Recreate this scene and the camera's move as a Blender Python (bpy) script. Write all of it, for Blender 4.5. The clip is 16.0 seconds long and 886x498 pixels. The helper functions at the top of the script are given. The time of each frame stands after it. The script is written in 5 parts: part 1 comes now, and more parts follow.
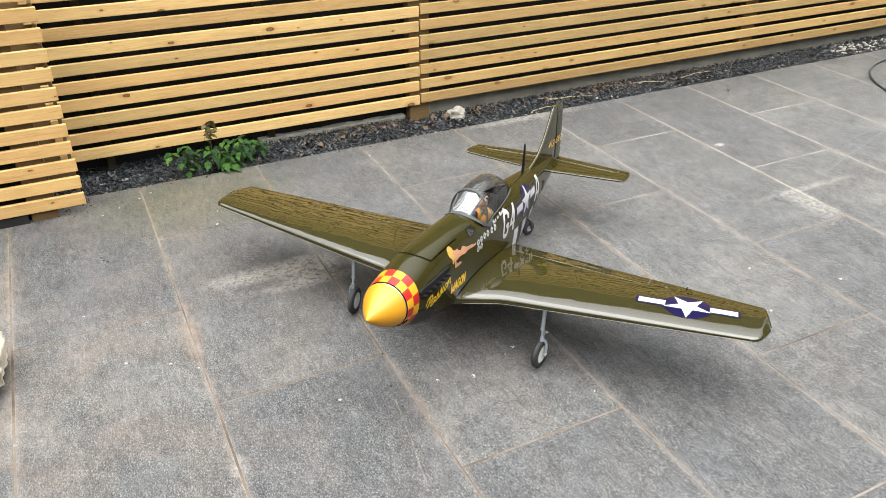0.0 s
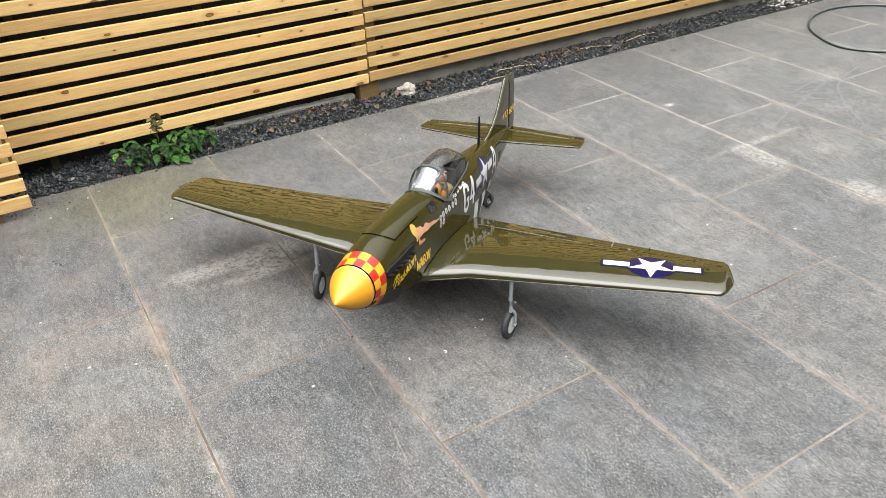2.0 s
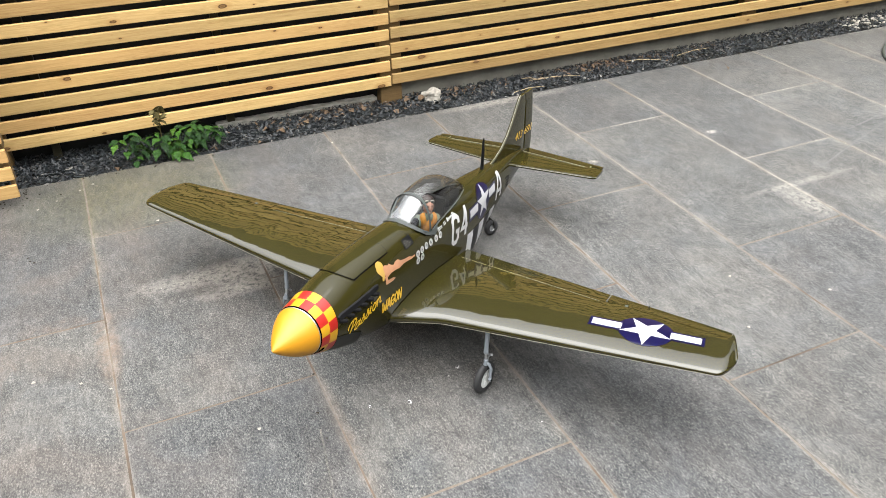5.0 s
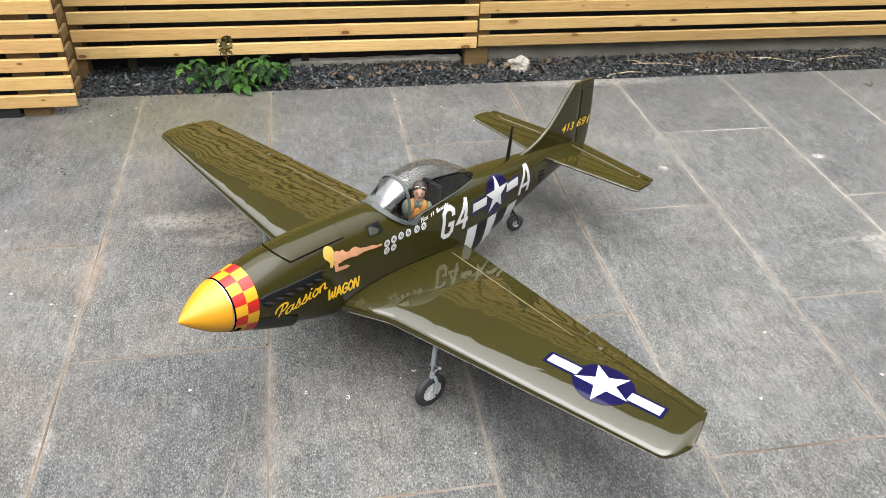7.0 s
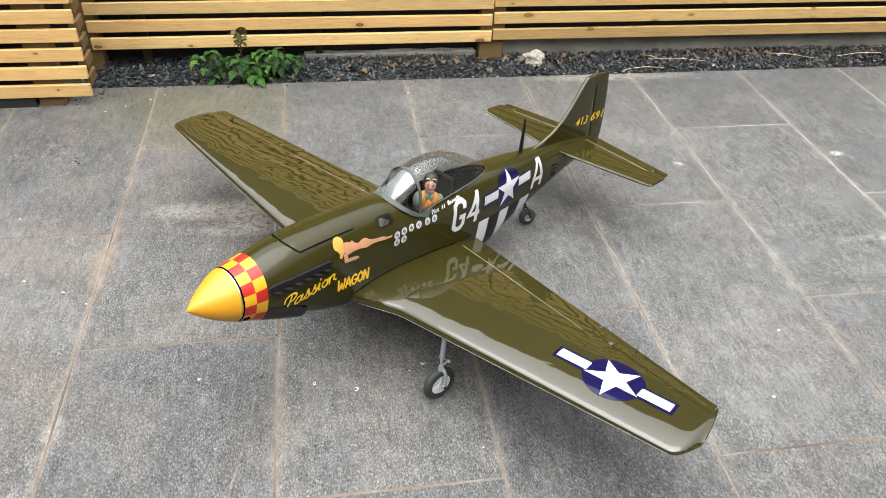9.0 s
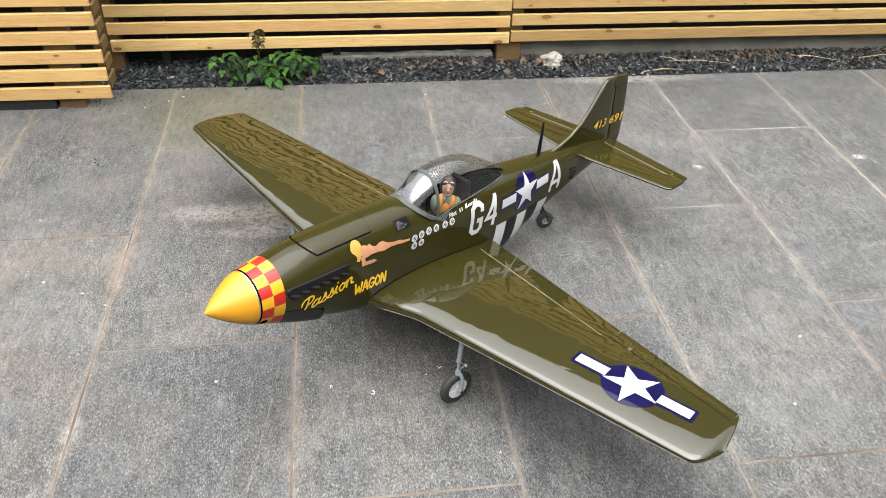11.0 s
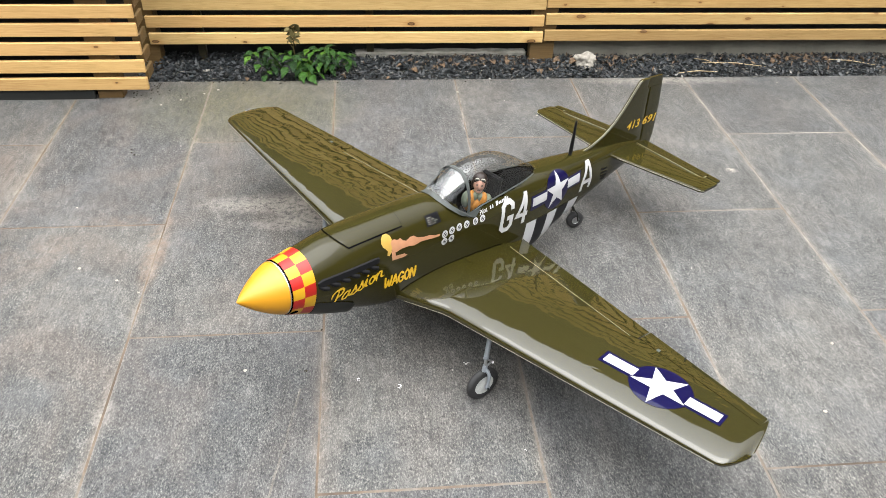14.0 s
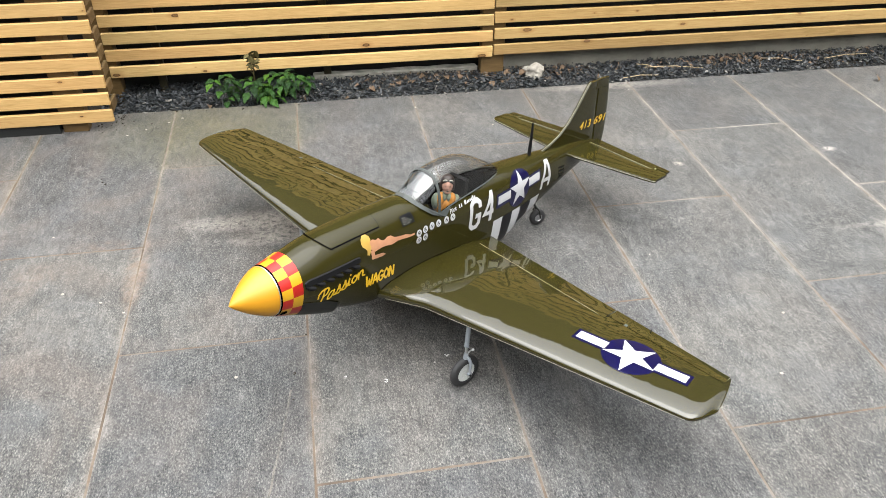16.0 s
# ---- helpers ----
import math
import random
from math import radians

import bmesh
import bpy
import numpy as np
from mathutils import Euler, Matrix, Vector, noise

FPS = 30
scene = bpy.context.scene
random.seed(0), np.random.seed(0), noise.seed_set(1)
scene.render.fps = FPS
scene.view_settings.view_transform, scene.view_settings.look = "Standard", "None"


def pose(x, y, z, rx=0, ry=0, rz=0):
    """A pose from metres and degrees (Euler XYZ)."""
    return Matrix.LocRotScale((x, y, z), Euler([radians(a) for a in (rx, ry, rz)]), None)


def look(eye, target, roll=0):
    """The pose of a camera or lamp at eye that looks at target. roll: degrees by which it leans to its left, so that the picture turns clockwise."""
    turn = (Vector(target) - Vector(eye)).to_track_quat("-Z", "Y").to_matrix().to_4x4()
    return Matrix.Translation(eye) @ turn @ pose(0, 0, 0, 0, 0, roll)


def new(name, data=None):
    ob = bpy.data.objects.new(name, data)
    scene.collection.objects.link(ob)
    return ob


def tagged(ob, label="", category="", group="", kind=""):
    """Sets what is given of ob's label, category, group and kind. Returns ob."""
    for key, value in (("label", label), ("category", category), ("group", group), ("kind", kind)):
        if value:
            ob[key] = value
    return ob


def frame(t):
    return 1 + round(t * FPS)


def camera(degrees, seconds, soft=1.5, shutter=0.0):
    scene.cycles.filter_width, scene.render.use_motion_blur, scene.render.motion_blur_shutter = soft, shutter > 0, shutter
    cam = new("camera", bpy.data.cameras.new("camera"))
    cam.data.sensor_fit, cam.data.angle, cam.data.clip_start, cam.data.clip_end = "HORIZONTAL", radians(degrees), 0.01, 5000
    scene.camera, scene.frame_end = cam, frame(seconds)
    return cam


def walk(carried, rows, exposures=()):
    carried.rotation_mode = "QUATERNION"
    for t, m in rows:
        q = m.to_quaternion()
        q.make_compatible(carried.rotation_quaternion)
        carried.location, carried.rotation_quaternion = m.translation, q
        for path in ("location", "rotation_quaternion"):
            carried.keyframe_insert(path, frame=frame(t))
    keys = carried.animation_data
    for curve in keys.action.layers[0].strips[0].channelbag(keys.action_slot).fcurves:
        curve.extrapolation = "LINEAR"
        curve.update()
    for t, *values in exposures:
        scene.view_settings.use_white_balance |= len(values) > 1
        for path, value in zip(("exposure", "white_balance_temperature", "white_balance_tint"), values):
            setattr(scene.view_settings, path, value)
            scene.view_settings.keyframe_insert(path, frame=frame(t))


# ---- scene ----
cam = camera(60.1, 16.0, soft=0.65)
METRES, EYE, TILT, LEAN, TURN = 1.2, 1.43, -30.7, 0.0, 0.0
PATH = [
    (0, (-0.785, -2.036, 1.742), (-0.017, -0.501, 0.715), 0.3),
    (0.5, (-0.83, -2.009, 1.71), (-0.035, -0.507, 0.654), -0.7),
    (1, (-0.826, -2.003, 1.703), (-0.002, -0.542, 0.613), -1.0),
    (1.5, (-0.802, -2.007, 1.718), (0.045, -0.567, 0.619), -1.2),
    (2, (-0.797, -2.016, 1.732), (0.052, -0.561, 0.654), -1.9),
    (2.5, (-0.795, -2.012, 1.734), (0.048, -0.55, 0.66), -2.3),
    (3, (-0.796, -2.006, 1.738), (0.038, -0.538, 0.666), -2.3),
    (3.5, (-0.8, -2.003, 1.745), (0.021, -0.525, 0.676), -2.5),
    (4, (-0.749, -2.0, 1.734), (0.063, -0.518, 0.664), -1.8),
    (4.2, (-0.681, -1.99, 1.731), (0.129, -0.509, 0.657), -0.9),
    (6.3, (0.064, -1.704, 1.706), (0.463, -0.149, 0.513), 1.2),
    (6.5, (0.139, -1.734, 1.7), (0.493, -0.183, 0.487), 2.1),
    (7, (0.17, -1.783, 1.728), (0.494, -0.228, 0.512), 3.1),
    (7.5, (0.175, -1.788, 1.728), (0.473, -0.214, 0.531), 3.0),
    (8, (0.178, -1.79, 1.721), (0.472, -0.223, 0.513), 3.1),
    (10.5, (0.184, -1.765, 1.708), (0.446, -0.21, 0.477), 2.5),
    (11, (0.177, -1.768, 1.711), (0.425, -0.207, 0.487), 2.4),
    (11.5, (0.173, -1.768, 1.709), (0.41, -0.201, 0.489), 2.3),
    (12, (0.168, -1.766, 1.707), (0.396, -0.198, 0.487), 2.3),
    (12.5, (0.164, -1.774, 1.708), (0.383, -0.204, 0.488), 2.3),
    (13, (0.163, -1.775, 1.708), (0.376, -0.206, 0.486), 2.4),
    (13.5, (0.163, -1.774, 1.708), (0.366, -0.206, 0.484), 2.4),
    (14, (0.163, -1.778, 1.707), (0.345, -0.21, 0.479), 2.4),
    (14.5, (0.168, -1.787, 1.707), (0.327, -0.22, 0.475), 2.2),
    (15, (0.149, -1.815, 1.704), (0.313, -0.25, 0.471), 1.4),
    (15.5, (0.115, -1.878, 1.708), (0.341, -0.305, 0.493), 0.7),
    (16, (0.092, -1.927, 1.719), (0.387, -0.334, 0.546), 0.8),
]
walk(cam, [(t, look(eye, target, roll)) for t, eye, target, roll in PATH])

# ---------------------------------------------------------------- world and light
SUN_ELEV, SUN_TURN = 75.0, 190.0          # degrees; the sun's height and its turn from north
world = bpy.data.worlds.new("world")
scene.world = world
world.use_nodes = True
wn, wl = world.node_tree.nodes, world.node_tree.links
sky = wn.new("ShaderNodeTexSky")
sky.sky_type, sky.sun_disc = "NISHITA", False
sky.sun_elevation, sky.sun_rotation = radians(SUN_ELEV), radians(SUN_TURN)
sky.air_density, sky.dust_density, sky.ozone_density = 1.0, 6.0, 1.0
veil = wn.new("ShaderNodeMix")            # cloud cover takes the blue out of the sky
veil.data_type, veil.inputs[0].default_value = "RGBA", 0.82
veil.inputs["B"].default_value = (17.8, 18.2, 18.6, 1)
wl.new(sky.outputs["Color"], veil.inputs["A"])
# between houses and trees the cloud is far brighter overhead than at the horizon
way, height, lift, grade = wn.new("ShaderNodeTexCoord"), wn.new("ShaderNodeSeparateXYZ"), wn.new("ShaderNodeMath"), wn.new("ShaderNodeMix")
wl.new(way.outputs["Generated"], height.inputs[0])
lift.operation, lift.use_clamp = "MULTIPLY_ADD", False
lift.inputs[1].default_value, lift.inputs[2].default_value = 2.3, 0.07
climb = wn.new("ShaderNodeMath")
climb.operation, climb.inputs[1].default_value = "POWER", 2.0
wl.new(height.outputs["Z"], climb.inputs[0])
wl.new(climb.outputs[0], lift.inputs[0])
grade.data_type, grade.blend_type, grade.inputs[0].default_value = "RGBA", "MULTIPLY", 1.0
wl.new(veil.outputs["Result"], grade.inputs["A"])
wl.new(lift.outputs[0], grade.inputs["B"])
wl.new(grade.outputs["Result"], wn["Background"].inputs["Color"])
wn["Background"].inputs["Strength"].default_value = 0.0465
sun = new("sun", bpy.data.lights.new("sun", "SUN"))
sun.data.energy, sun.data.angle, sun.data.color = 1.3, radians(80), (1.0, 0.985, 0.96)
a, e = radians(SUN_TURN), radians(SUN_ELEV)
sun.matrix_world = look((8 * math.sin(a) * math.cos(e), 8 * math.cos(a) * math.cos(e), 8 * math.sin(e)), (0, 0, 0))
scene.view_settings.exposure = 2.22


# ---------------------------------------------------------------- materials
COLOUR_DIM = 0.54


class Mat:
    """A node material with a short way to add and join nodes."""

    def __init__(self, name, colour=(0.5, 0.5, 0.5), rough=0.5, metal=0.0, coat=0.0, spec=0.5):
        self.m = bpy.data.materials.new(name)
        self.m.use_nodes = True
        self.n, self.l = self.m.node_tree.nodes, self.m.node_tree.links
        self.p = self.n["Principled BSDF"]
        self.set("Base Color", (*colour, 1))
        self.set("Roughness", rough)
        self.set("Metallic", metal)
        self.set("Coat Weight", coat)
        self.set("Specular IOR Level", spec)
        if coat:
            self.set("Coat Roughness", 0.03)

    def set(self, key, value):
        if key == "Base Color":            # every base colour is dimmed evenly, so sky reflections read brighter beside it
            value = self.mix(1.0, value, (COLOUR_DIM,) * 3, "MULTIPLY") if hasattr(value, "links") else (*(c * COLOUR_DIM for c in value[:3]), 1)
        if hasattr(value, "links"):
            self.l.new(value, self.p.inputs[key])
        else:
            self.p.inputs[key].default_value = value

    def put(self, sock, value):
        if hasattr(value, "links"):
            self.l.new(value, sock)
        else:
            sock.default_value = value

    def coords(self, kind="Object", scale=(1, 1, 1), turn=(0, 0, 0), offset=None):
        if kind == "Position":
            out = self.n.new("ShaderNodeNewGeometry").outputs["Position"]
        else:
            out = self.n.new("ShaderNodeTexCoord").outputs[kind]
        mp = self.n.new("ShaderNodeMapping")
        mp.inputs["Scale"].default_value = scale
        mp.inputs["Rotation"].default_value = turn
        self.l.new(out, mp.inputs["Vector"])
        if offset is not None:
            self.put(mp.inputs["Location"], offset)
        return mp.outputs[0]

    def noise(self, vec, scale, detail=4, rough=0.55, distort=0.0):
        t = self.n.new("ShaderNodeTexNoise")
        t.inputs["Scale"].default_value, t.inputs["Detail"].default_value = scale, detail
        t.inputs["Roughness"].default_value, t.inputs["Distortion"].default_value = rough, distort
        self.l.new(vec, t.inputs["Vector"])
        return t.outputs["Fac"]

    def voronoi(self, vec, scale, feature="F1"):
        t = self.n.new("ShaderNodeTexVoronoi")
        t.feature = feature
        t.inputs["Scale"].default_value = scale
        self.l.new(vec, t.inputs["Vector"])
        return t.outputs["Distance"]

    def cell(self, vec, scale):
        """A random colour for each cell of a flat pattern, and the distance from its middle."""
        t = self.n.new("ShaderNodeTexVoronoi")
        t.voronoi_dimensions = "2D"
        t.inputs["Scale"].default_value = scale
        self.l.new(vec, t.inputs["Vector"])
        return t.outputs["Color"], t.outputs["Distance"]

    def ramp(self, fac, stops):
        r = self.n.new("ShaderNodeValToRGB")
        while len(r.color_ramp.elements) < len(stops):
            r.color_ramp.elements.new(0.5)
        for el, (pos, col) in zip(r.color_ramp.elements, stops):
            el.position = pos
            el.color = (col, col, col, 1) if isinstance(col, (int, float)) else (*col, 1)
        self.put(r.inputs[0], fac)
        return r.outputs[0]

    def mix(self, fac, a, b, how="MIX"):
        x = self.n.new("ShaderNodeMix")
        x.data_type, x.blend_type = "RGBA", how
        self.put(x.inputs[0], fac)
        for sock, v in ((x.inputs["A"], a), (x.inputs["B"], b)):
            self.put(sock, v if hasattr(v, "links") else (*v, 1) if isinstance(v, tuple) else (v, v, v, 1))
        return x.outputs["Result"]

    def maths(self, how, a, b=0.0, c=0.0):
        x = self.n.new("ShaderNodeMath")
        x.operation = how
        for sock, v in zip(x.inputs, (a, b, c)):
            self.put(sock, v)
        return x.outputs[0]

    def random(self):
        return self.n.new("ShaderNodeObjectInfo").outputs["Random"]

    def island(self):
        return self.n.new("ShaderNodeNewGeometry").outputs["Random Per Island"]

    def split(self, vec):
        x = self.n.new("ShaderNodeSeparateXYZ")
        self.l.new(vec, x.inputs[0])
        return x.outputs

    def join(self, x, y, z):
        c = self.n.new("ShaderNodeCombineXYZ")
        for sock, v in zip(c.inputs, (x, y, z)):
            self.put(sock, v)
        return c.outputs[0]

    def bump(self, height, strength=0.3, distance=0.002):
        b = self.n.new("ShaderNodeBump")
        b.inputs["Strength"].default_value, b.inputs["Distance"].default_value = strength, distance
        self.put(b.inputs["Height"], height)
        self.l.new(b.outputs[0], self.p.inputs["Normal"])


def make_wood(name, light, dark, knot):
    m = Mat(name, rough=0.62, spec=0.3)
    r = m.random()
    shift = m.join(m.maths("MULTIPLY", r, 37.0), m.maths("MULTIPLY", r, 11.0), m.maths("MULTIPLY", r, 23.0))
    fine = m.noise(m.coords("Position", (2.0, 60, 60), offset=shift), 4.0, 6, 0.65, 0.5)
    rings = m.noise(m.coords("Position", (0.55, 11, 11), offset=shift), 3.0, 2, 0.4, 1.2)
    rings = m.maths("FRACT", m.maths("MULTIPLY", rings, 7.0))
    broad = m.noise(m.coords("Position", (1.1, 5, 5), offset=shift), 2.2, 3)
    col = m.mix(m.ramp(fine, ((0.28, 0.12), (0.64, 1.0))), dark, light)
    col = m.mix(m.ramp(rings, ((0.0, 0.30), (0.18, 0.0), (0.8, 0.0), (1.0, 0.30))), col, tuple(c * k for c, k in zip(dark, (0.85, 0.75, 0.6))))
    col = m.mix(m.ramp(broad, ((0.4, 0.0), (0.75, 0.55))), col, tuple(c * k for c, k in zip(light, (1.12, 1.12, 1.05))))
    stain = m.noise(m.coords("Position", (2.2, 14, 14), offset=shift), 2.4, 5, 0.7, 0.4)
    col = m.mix(m.ramp(stain, ((0.52, 0.0), (0.70, 0.55))), col, tuple(c * k for c, k in zip(dark, (0.80, 0.88, 0.80))))
    # a few knots of all sizes, each with a dark rim and a warm halo
    spot = m.split(m.coords("Position", (4.2, 1.0, 9.5), offset=shift))
    spot = m.join(spot[0], spot[2], 0.0)
    bent = m.noise(m.coords("Position", (40, 40, 40), offset=shift), 1.0, 2)
    tint, away = m.cell(spot, 1.0)
    size = m.maths("MULTIPLY_ADD", m.split(tint)[0], 1.55, -0.62)
    knots = m.maths("DIVIDE", m.maths("MULTIPLY_ADD", bent, 0.05, away), m.maths("MAXIMUM", size, 0.02))
    col = m.mix(m.ramp(knots, ((0.10, 0.55), (0.30, 0.0))), col, tuple(c * k for c, k in zip(dark, (0.80, 0.62, 0.42))))
    col = m.mix(m.ramp(knots, ((0.05, 0.75), (0.085, 0.6), (0.105, 0.95), (0.125, 0.9), (0.15, 0.0))), col, knot)
    streak = m.noise(m.coords("Position", (0.9, 26, 26), offset=shift), 5.0, 3, 0.6, 0.3)
    col = m.mix(m.ramp(streak, ((0.58, 0.0), (0.72, 0.45))), col, tuple(c * k for c, k in zip(dark, (0.82, 0.70, 0.52))))
    tone = m.ramp(r, ((0.0, (0.80, 0.77, 0.70)), (0.22, (1.06, 0.97, 0.88)), (0.45, (0.92, 0.93, 0.88)), (0.72, (1.10, 1.04, 0.93)), (1.0, (1.18, 1.19, 1.15))))
    m.set("Base Color", m.mix(1.0, col, tone, "MULTIPLY"))
    m.set("Roughness", m.ramp(fine, ((0.3, 0.72), (0.7, 0.55))))
    m.bump(fine, 0.3, 0.002)
    return m.m


def make_slab():
    """Grey riven porcelain: fine speckle, long ridges, cloudy tints, cement haze along the joints."""
    m = Mat("slab_porcelain", rough=0.6, spec=0.15)
    r = m.random()
    shift = m.join(m.maths("MULTIPLY", r, 31.0), m.maths("MULTIPLY", r, 17.0), 0.0)
    pos = m.coords("Position", (1, 1, 1))
    local = m.split(m.coords("Object", (1, 1, 1)))
    streak = m.noise(m.coords("Position", (9, 1.3, 1), offset=shift), 2.6, 8, 0.7, 0.5)
    grit = m.noise(m.coords("Position", (215, 110, 1), (0, 0, 0.22), offset=shift), 1.0, 3, 0.75, 0.4)
    mottle = m.noise(m.coords("Position", (9, 5, 1), offset=shift), 4.0, 6, 0.72, 0.6)
    cloud = m.noise(m.coords("Position", (1, 0.7, 1), offset=shift), 3.0, 5, 0.65, 0.8)
    col = m.mix(m.ramp(streak, ((0.3, 0.0), (0.7, 1.0))), (0.070, 0.071, 0.073), (0.138, 0.139, 0.140))
    col = m.mix(m.ramp(mottle, ((0.37, 0.52), (0.54, 0.0))), col, (0.046, 0.048, 0.050))
    col = m.mix(m.ramp(mottle, ((0.54, 0.0), (0.74, 0.50))), col, (0.185, 0.18, 0.17))
    # speckle whose dark and pale tones also paint the shading of the relief
    col = m.mix(m.ramp(grit, ((0.36, 0.85), (0.49, 0.0))), col, (0.020, 0.024, 0.025))
    col = m.mix(m.ramp(grit, ((0.52, 0.0), (0.67, 0.62))), col, (0.32, 0.315, 0.285))
    # brown clouds are stronger on the left and weaker on the right
    browner_left = m.ramp(m.maths("MULTIPLY_ADD", m.split(m.coords("Position"))[0], 0.2, 0.5), ((0.25, 1.0), (0.62, 0.25)))
    col = m.mix(m.maths("MULTIPLY", m.ramp(cloud, ((0.44, 0.0), (0.66, 0.46))), browner_left), col, (0.180, 0.146, 0.126))
    blue = m.noise(m.coords("Position", (0.9, 0.9, 1), offset=shift), 4.2, 4, 0.6)
    col = m.mix(m.ramp(blue, ((0.50, 0.0), (0.72, 0.32))), col, (0.142, 0.150, 0.162))
    pale = m.noise(pos, 2.0, 6, 0.7, 0.6)
    col = m.mix(m.ramp(pale, ((0.52, 0.0), (0.74, 0.48))), col, (0.22, 0.21, 0.195))
    # pinkish haze left by the jointing, strongest at the slab's edges
    edge = m.maths("MINIMUM", local[0], m.maths("SUBTRACT", 0.6, local[0]))
    xyz = m.split(pos)

    def patch(cx, cy, rx, ry):
        dx = m.maths("DIVIDE", m.maths("SUBTRACT", xyz[0], cx), rx)
        dy = m.maths("DIVIDE", m.maths("SUBTRACT", xyz[1], cy), ry)
        d = m.maths("ADD", m.maths("MULTIPLY", dx, dx), m.maths("MULTIPLY", dy, dy))
        return m.ramp(d, ((0.0, 1.0), (1.0, 0.0)))

    patchy = m.maths("ADD", m.noise(pos, 3.4, 6, 0.75), m.maths("MULTIPLY", m.ramp(m.maths("MULTIPLY", xyz[0], 0.25), ((0.2, 0.0), (0.5, 0.09))), m.ramp(m.maths("MULTIPLY_ADD", xyz[1], 0.5, 0.5), ((0.35, 0.0), (0.65, 1.0)))))
    haze = m.maths("MULTIPLY", m.ramp(edge, ((0.003, 0.60), (0.007, 0.27), (0.015, 0.09), (0.030, 0.0))), m.ramp(patchy, ((0.38, 0.22), (0.58, 1.0))))
    green = patch(-0.5, 1.6, 1.2, 0.9)
    col = m.mix(haze, col, m.mix(green, (0.30, 0.272, 0.24), (0.26, 0.235, 0.13)))
    wide = m.maths("MULTIPLY", m.ramp(edge, ((0.0, 0.40), (0.018, 0.20), (0.05, 0.0))), m.ramp(m.noise(pos, 1.7, 5, 0.7), ((0.50, 0.0), (0.66, 1.0))))
    col = m.mix(wide, col, (0.175, 0.148, 0.126))
    for cx, cy, rx, ry, hard in ((-0.605, 0.44, 0.050, 0.26, 0.85), (-0.74, 0.63, 0.16, 0.045, 0.45), (-1.0, 0.46, 0.2, 0.13, 0.3), (0.005, -0.3, 0.03, 0.3, 0.35)):
        col = m.mix(m.maths("MULTIPLY", patch(cx, cy, rx, ry), m.ramp(m.noise(pos, 11.0, 7, 0.8, 0.6), ((0.42, 0.0), (0.62, hard)))), col, (0.200, 0.150, 0.118))
    ends = m.maths("MINIMUM", local[1], m.maths("ABSOLUTE", m.maths("SUBTRACT", 1.2, local[1])))
    haze = m.maths("MULTIPLY", m.ramp(ends, ((0.002, 0.30), (0.008, 0.10), (0.02, 0.0))), m.ramp(patchy, ((0.46, 0.0), (0.66, 1.0))))
    col = m.mix(haze, col, (0.30, 0.278, 0.25))
    # faint long ridges in the riven face
    ridge = m.noise(m.coords("Position", (5, 0.35, 1), offset=shift), 2.0, 2, 0.4)
    ridge = m.ramp(m.maths("FRACT", m.maths("MULTIPLY", ridge, 2.0)), ((0.0, 1.0), (0.014, 0.0), (0.986, 0.0), (1.0, 1.0)))
    col = m.mix(m.maths("MULTIPLY", ridge, m.ramp(patchy, ((0.45, 0.0), (0.68, 0.14)))), col, (0.25, 0.26, 0.235))
    # cement smeared on some slabs
    worn = m.noise(m.coords("Position", (11, 15, 1)), 3.2, 8, 0.85, 0.3)
    for cx, cy, rx, ry, hard in ((-0.22, 0.72, 0.32, 0.075, 0.62), (-0.07, 0.68, 0.16, 0.13, 0.9), (-0.10, 0.58, 0.22, 0.05, 0.6), (2.34, 0.16, 0.09, 0.20, 0.46), (2.48, 0.30, 0.40, 0.028, 0.42), (-0.60, -0.29, 0.045, 0.06, 0.35), (1.7, 1.76, 0.5, 0.05, 0.6), (3.6, 0.72, 0.25, 0.12, 0.2), (2.44, -0.34, 0.12, 0.16, 0.5), (1.70, 0.89, 0.03, 0.022, 1.0), (2.47, 0.917, 0.04, 0.025, 1.0)):
        mask = m.maths("MULTIPLY", patch(cx, cy, rx, ry), m.ramp(worn, ((0.42, 0.0), (0.53, hard))))
        col = m.mix(mask, col, (0.40, 0.375, 0.345))
    moss = m.maths("MULTIPLY", patch(-0.42, 1.55, 0.60, 0.42), m.ramp(mottle, ((0.3, 0.22), (0.65, 0.7))))
    col = m.mix(moss, col, (0.108, 0.105, 0.056))
    fleck = m.maths("MULTIPLY", m.ramp(m.voronoi(pos, 11.0), ((0.022, 1.0), (0.04, 0.0))), m.ramp(m.noise(pos, 3.1, 3), ((0.5, 0.0), (0.6, 0.9))))
    col = m.mix(fleck, col, (0.55, 0.54, 0.51))
    tone = m.ramp(r, ((0.0, (0.95, 0.955, 0.955)), (0.4, (1.01, 1.01, 1.0)), (0.7, (1.05, 1.03, 0.99)), (1.0, (1.11, 1.11, 1.085))))
    col = m.mix(1.0, col, tone, "MULTIPLY")
    grain = m.noise(m.coords("Position", (62, 20, 1), (0, 0, 0.18), offset=shift), 1.0, 4, 0.7, 0.7)
    col = m.mix(1.0, col, m.ramp(grain, ((0.30, (0.68, 0.68, 0.68)), (0.48, (0.99, 0.99, 0.99)), (0.70, (1.28, 1.275, 1.26)))), "MULTIPLY")
    blotch = m.noise(pos, 7.0, 6, 0.68, 0.5)
    col = m.mix(1.0, col, m.ramp(blotch, ((0.3, (0.84, 0.84, 0.84)), (0.5, (0.98, 0.98, 0.98)), (0.7, (1.15, 1.145, 1.13)))), "MULTIPLY")
    m.set("Base Color", col)
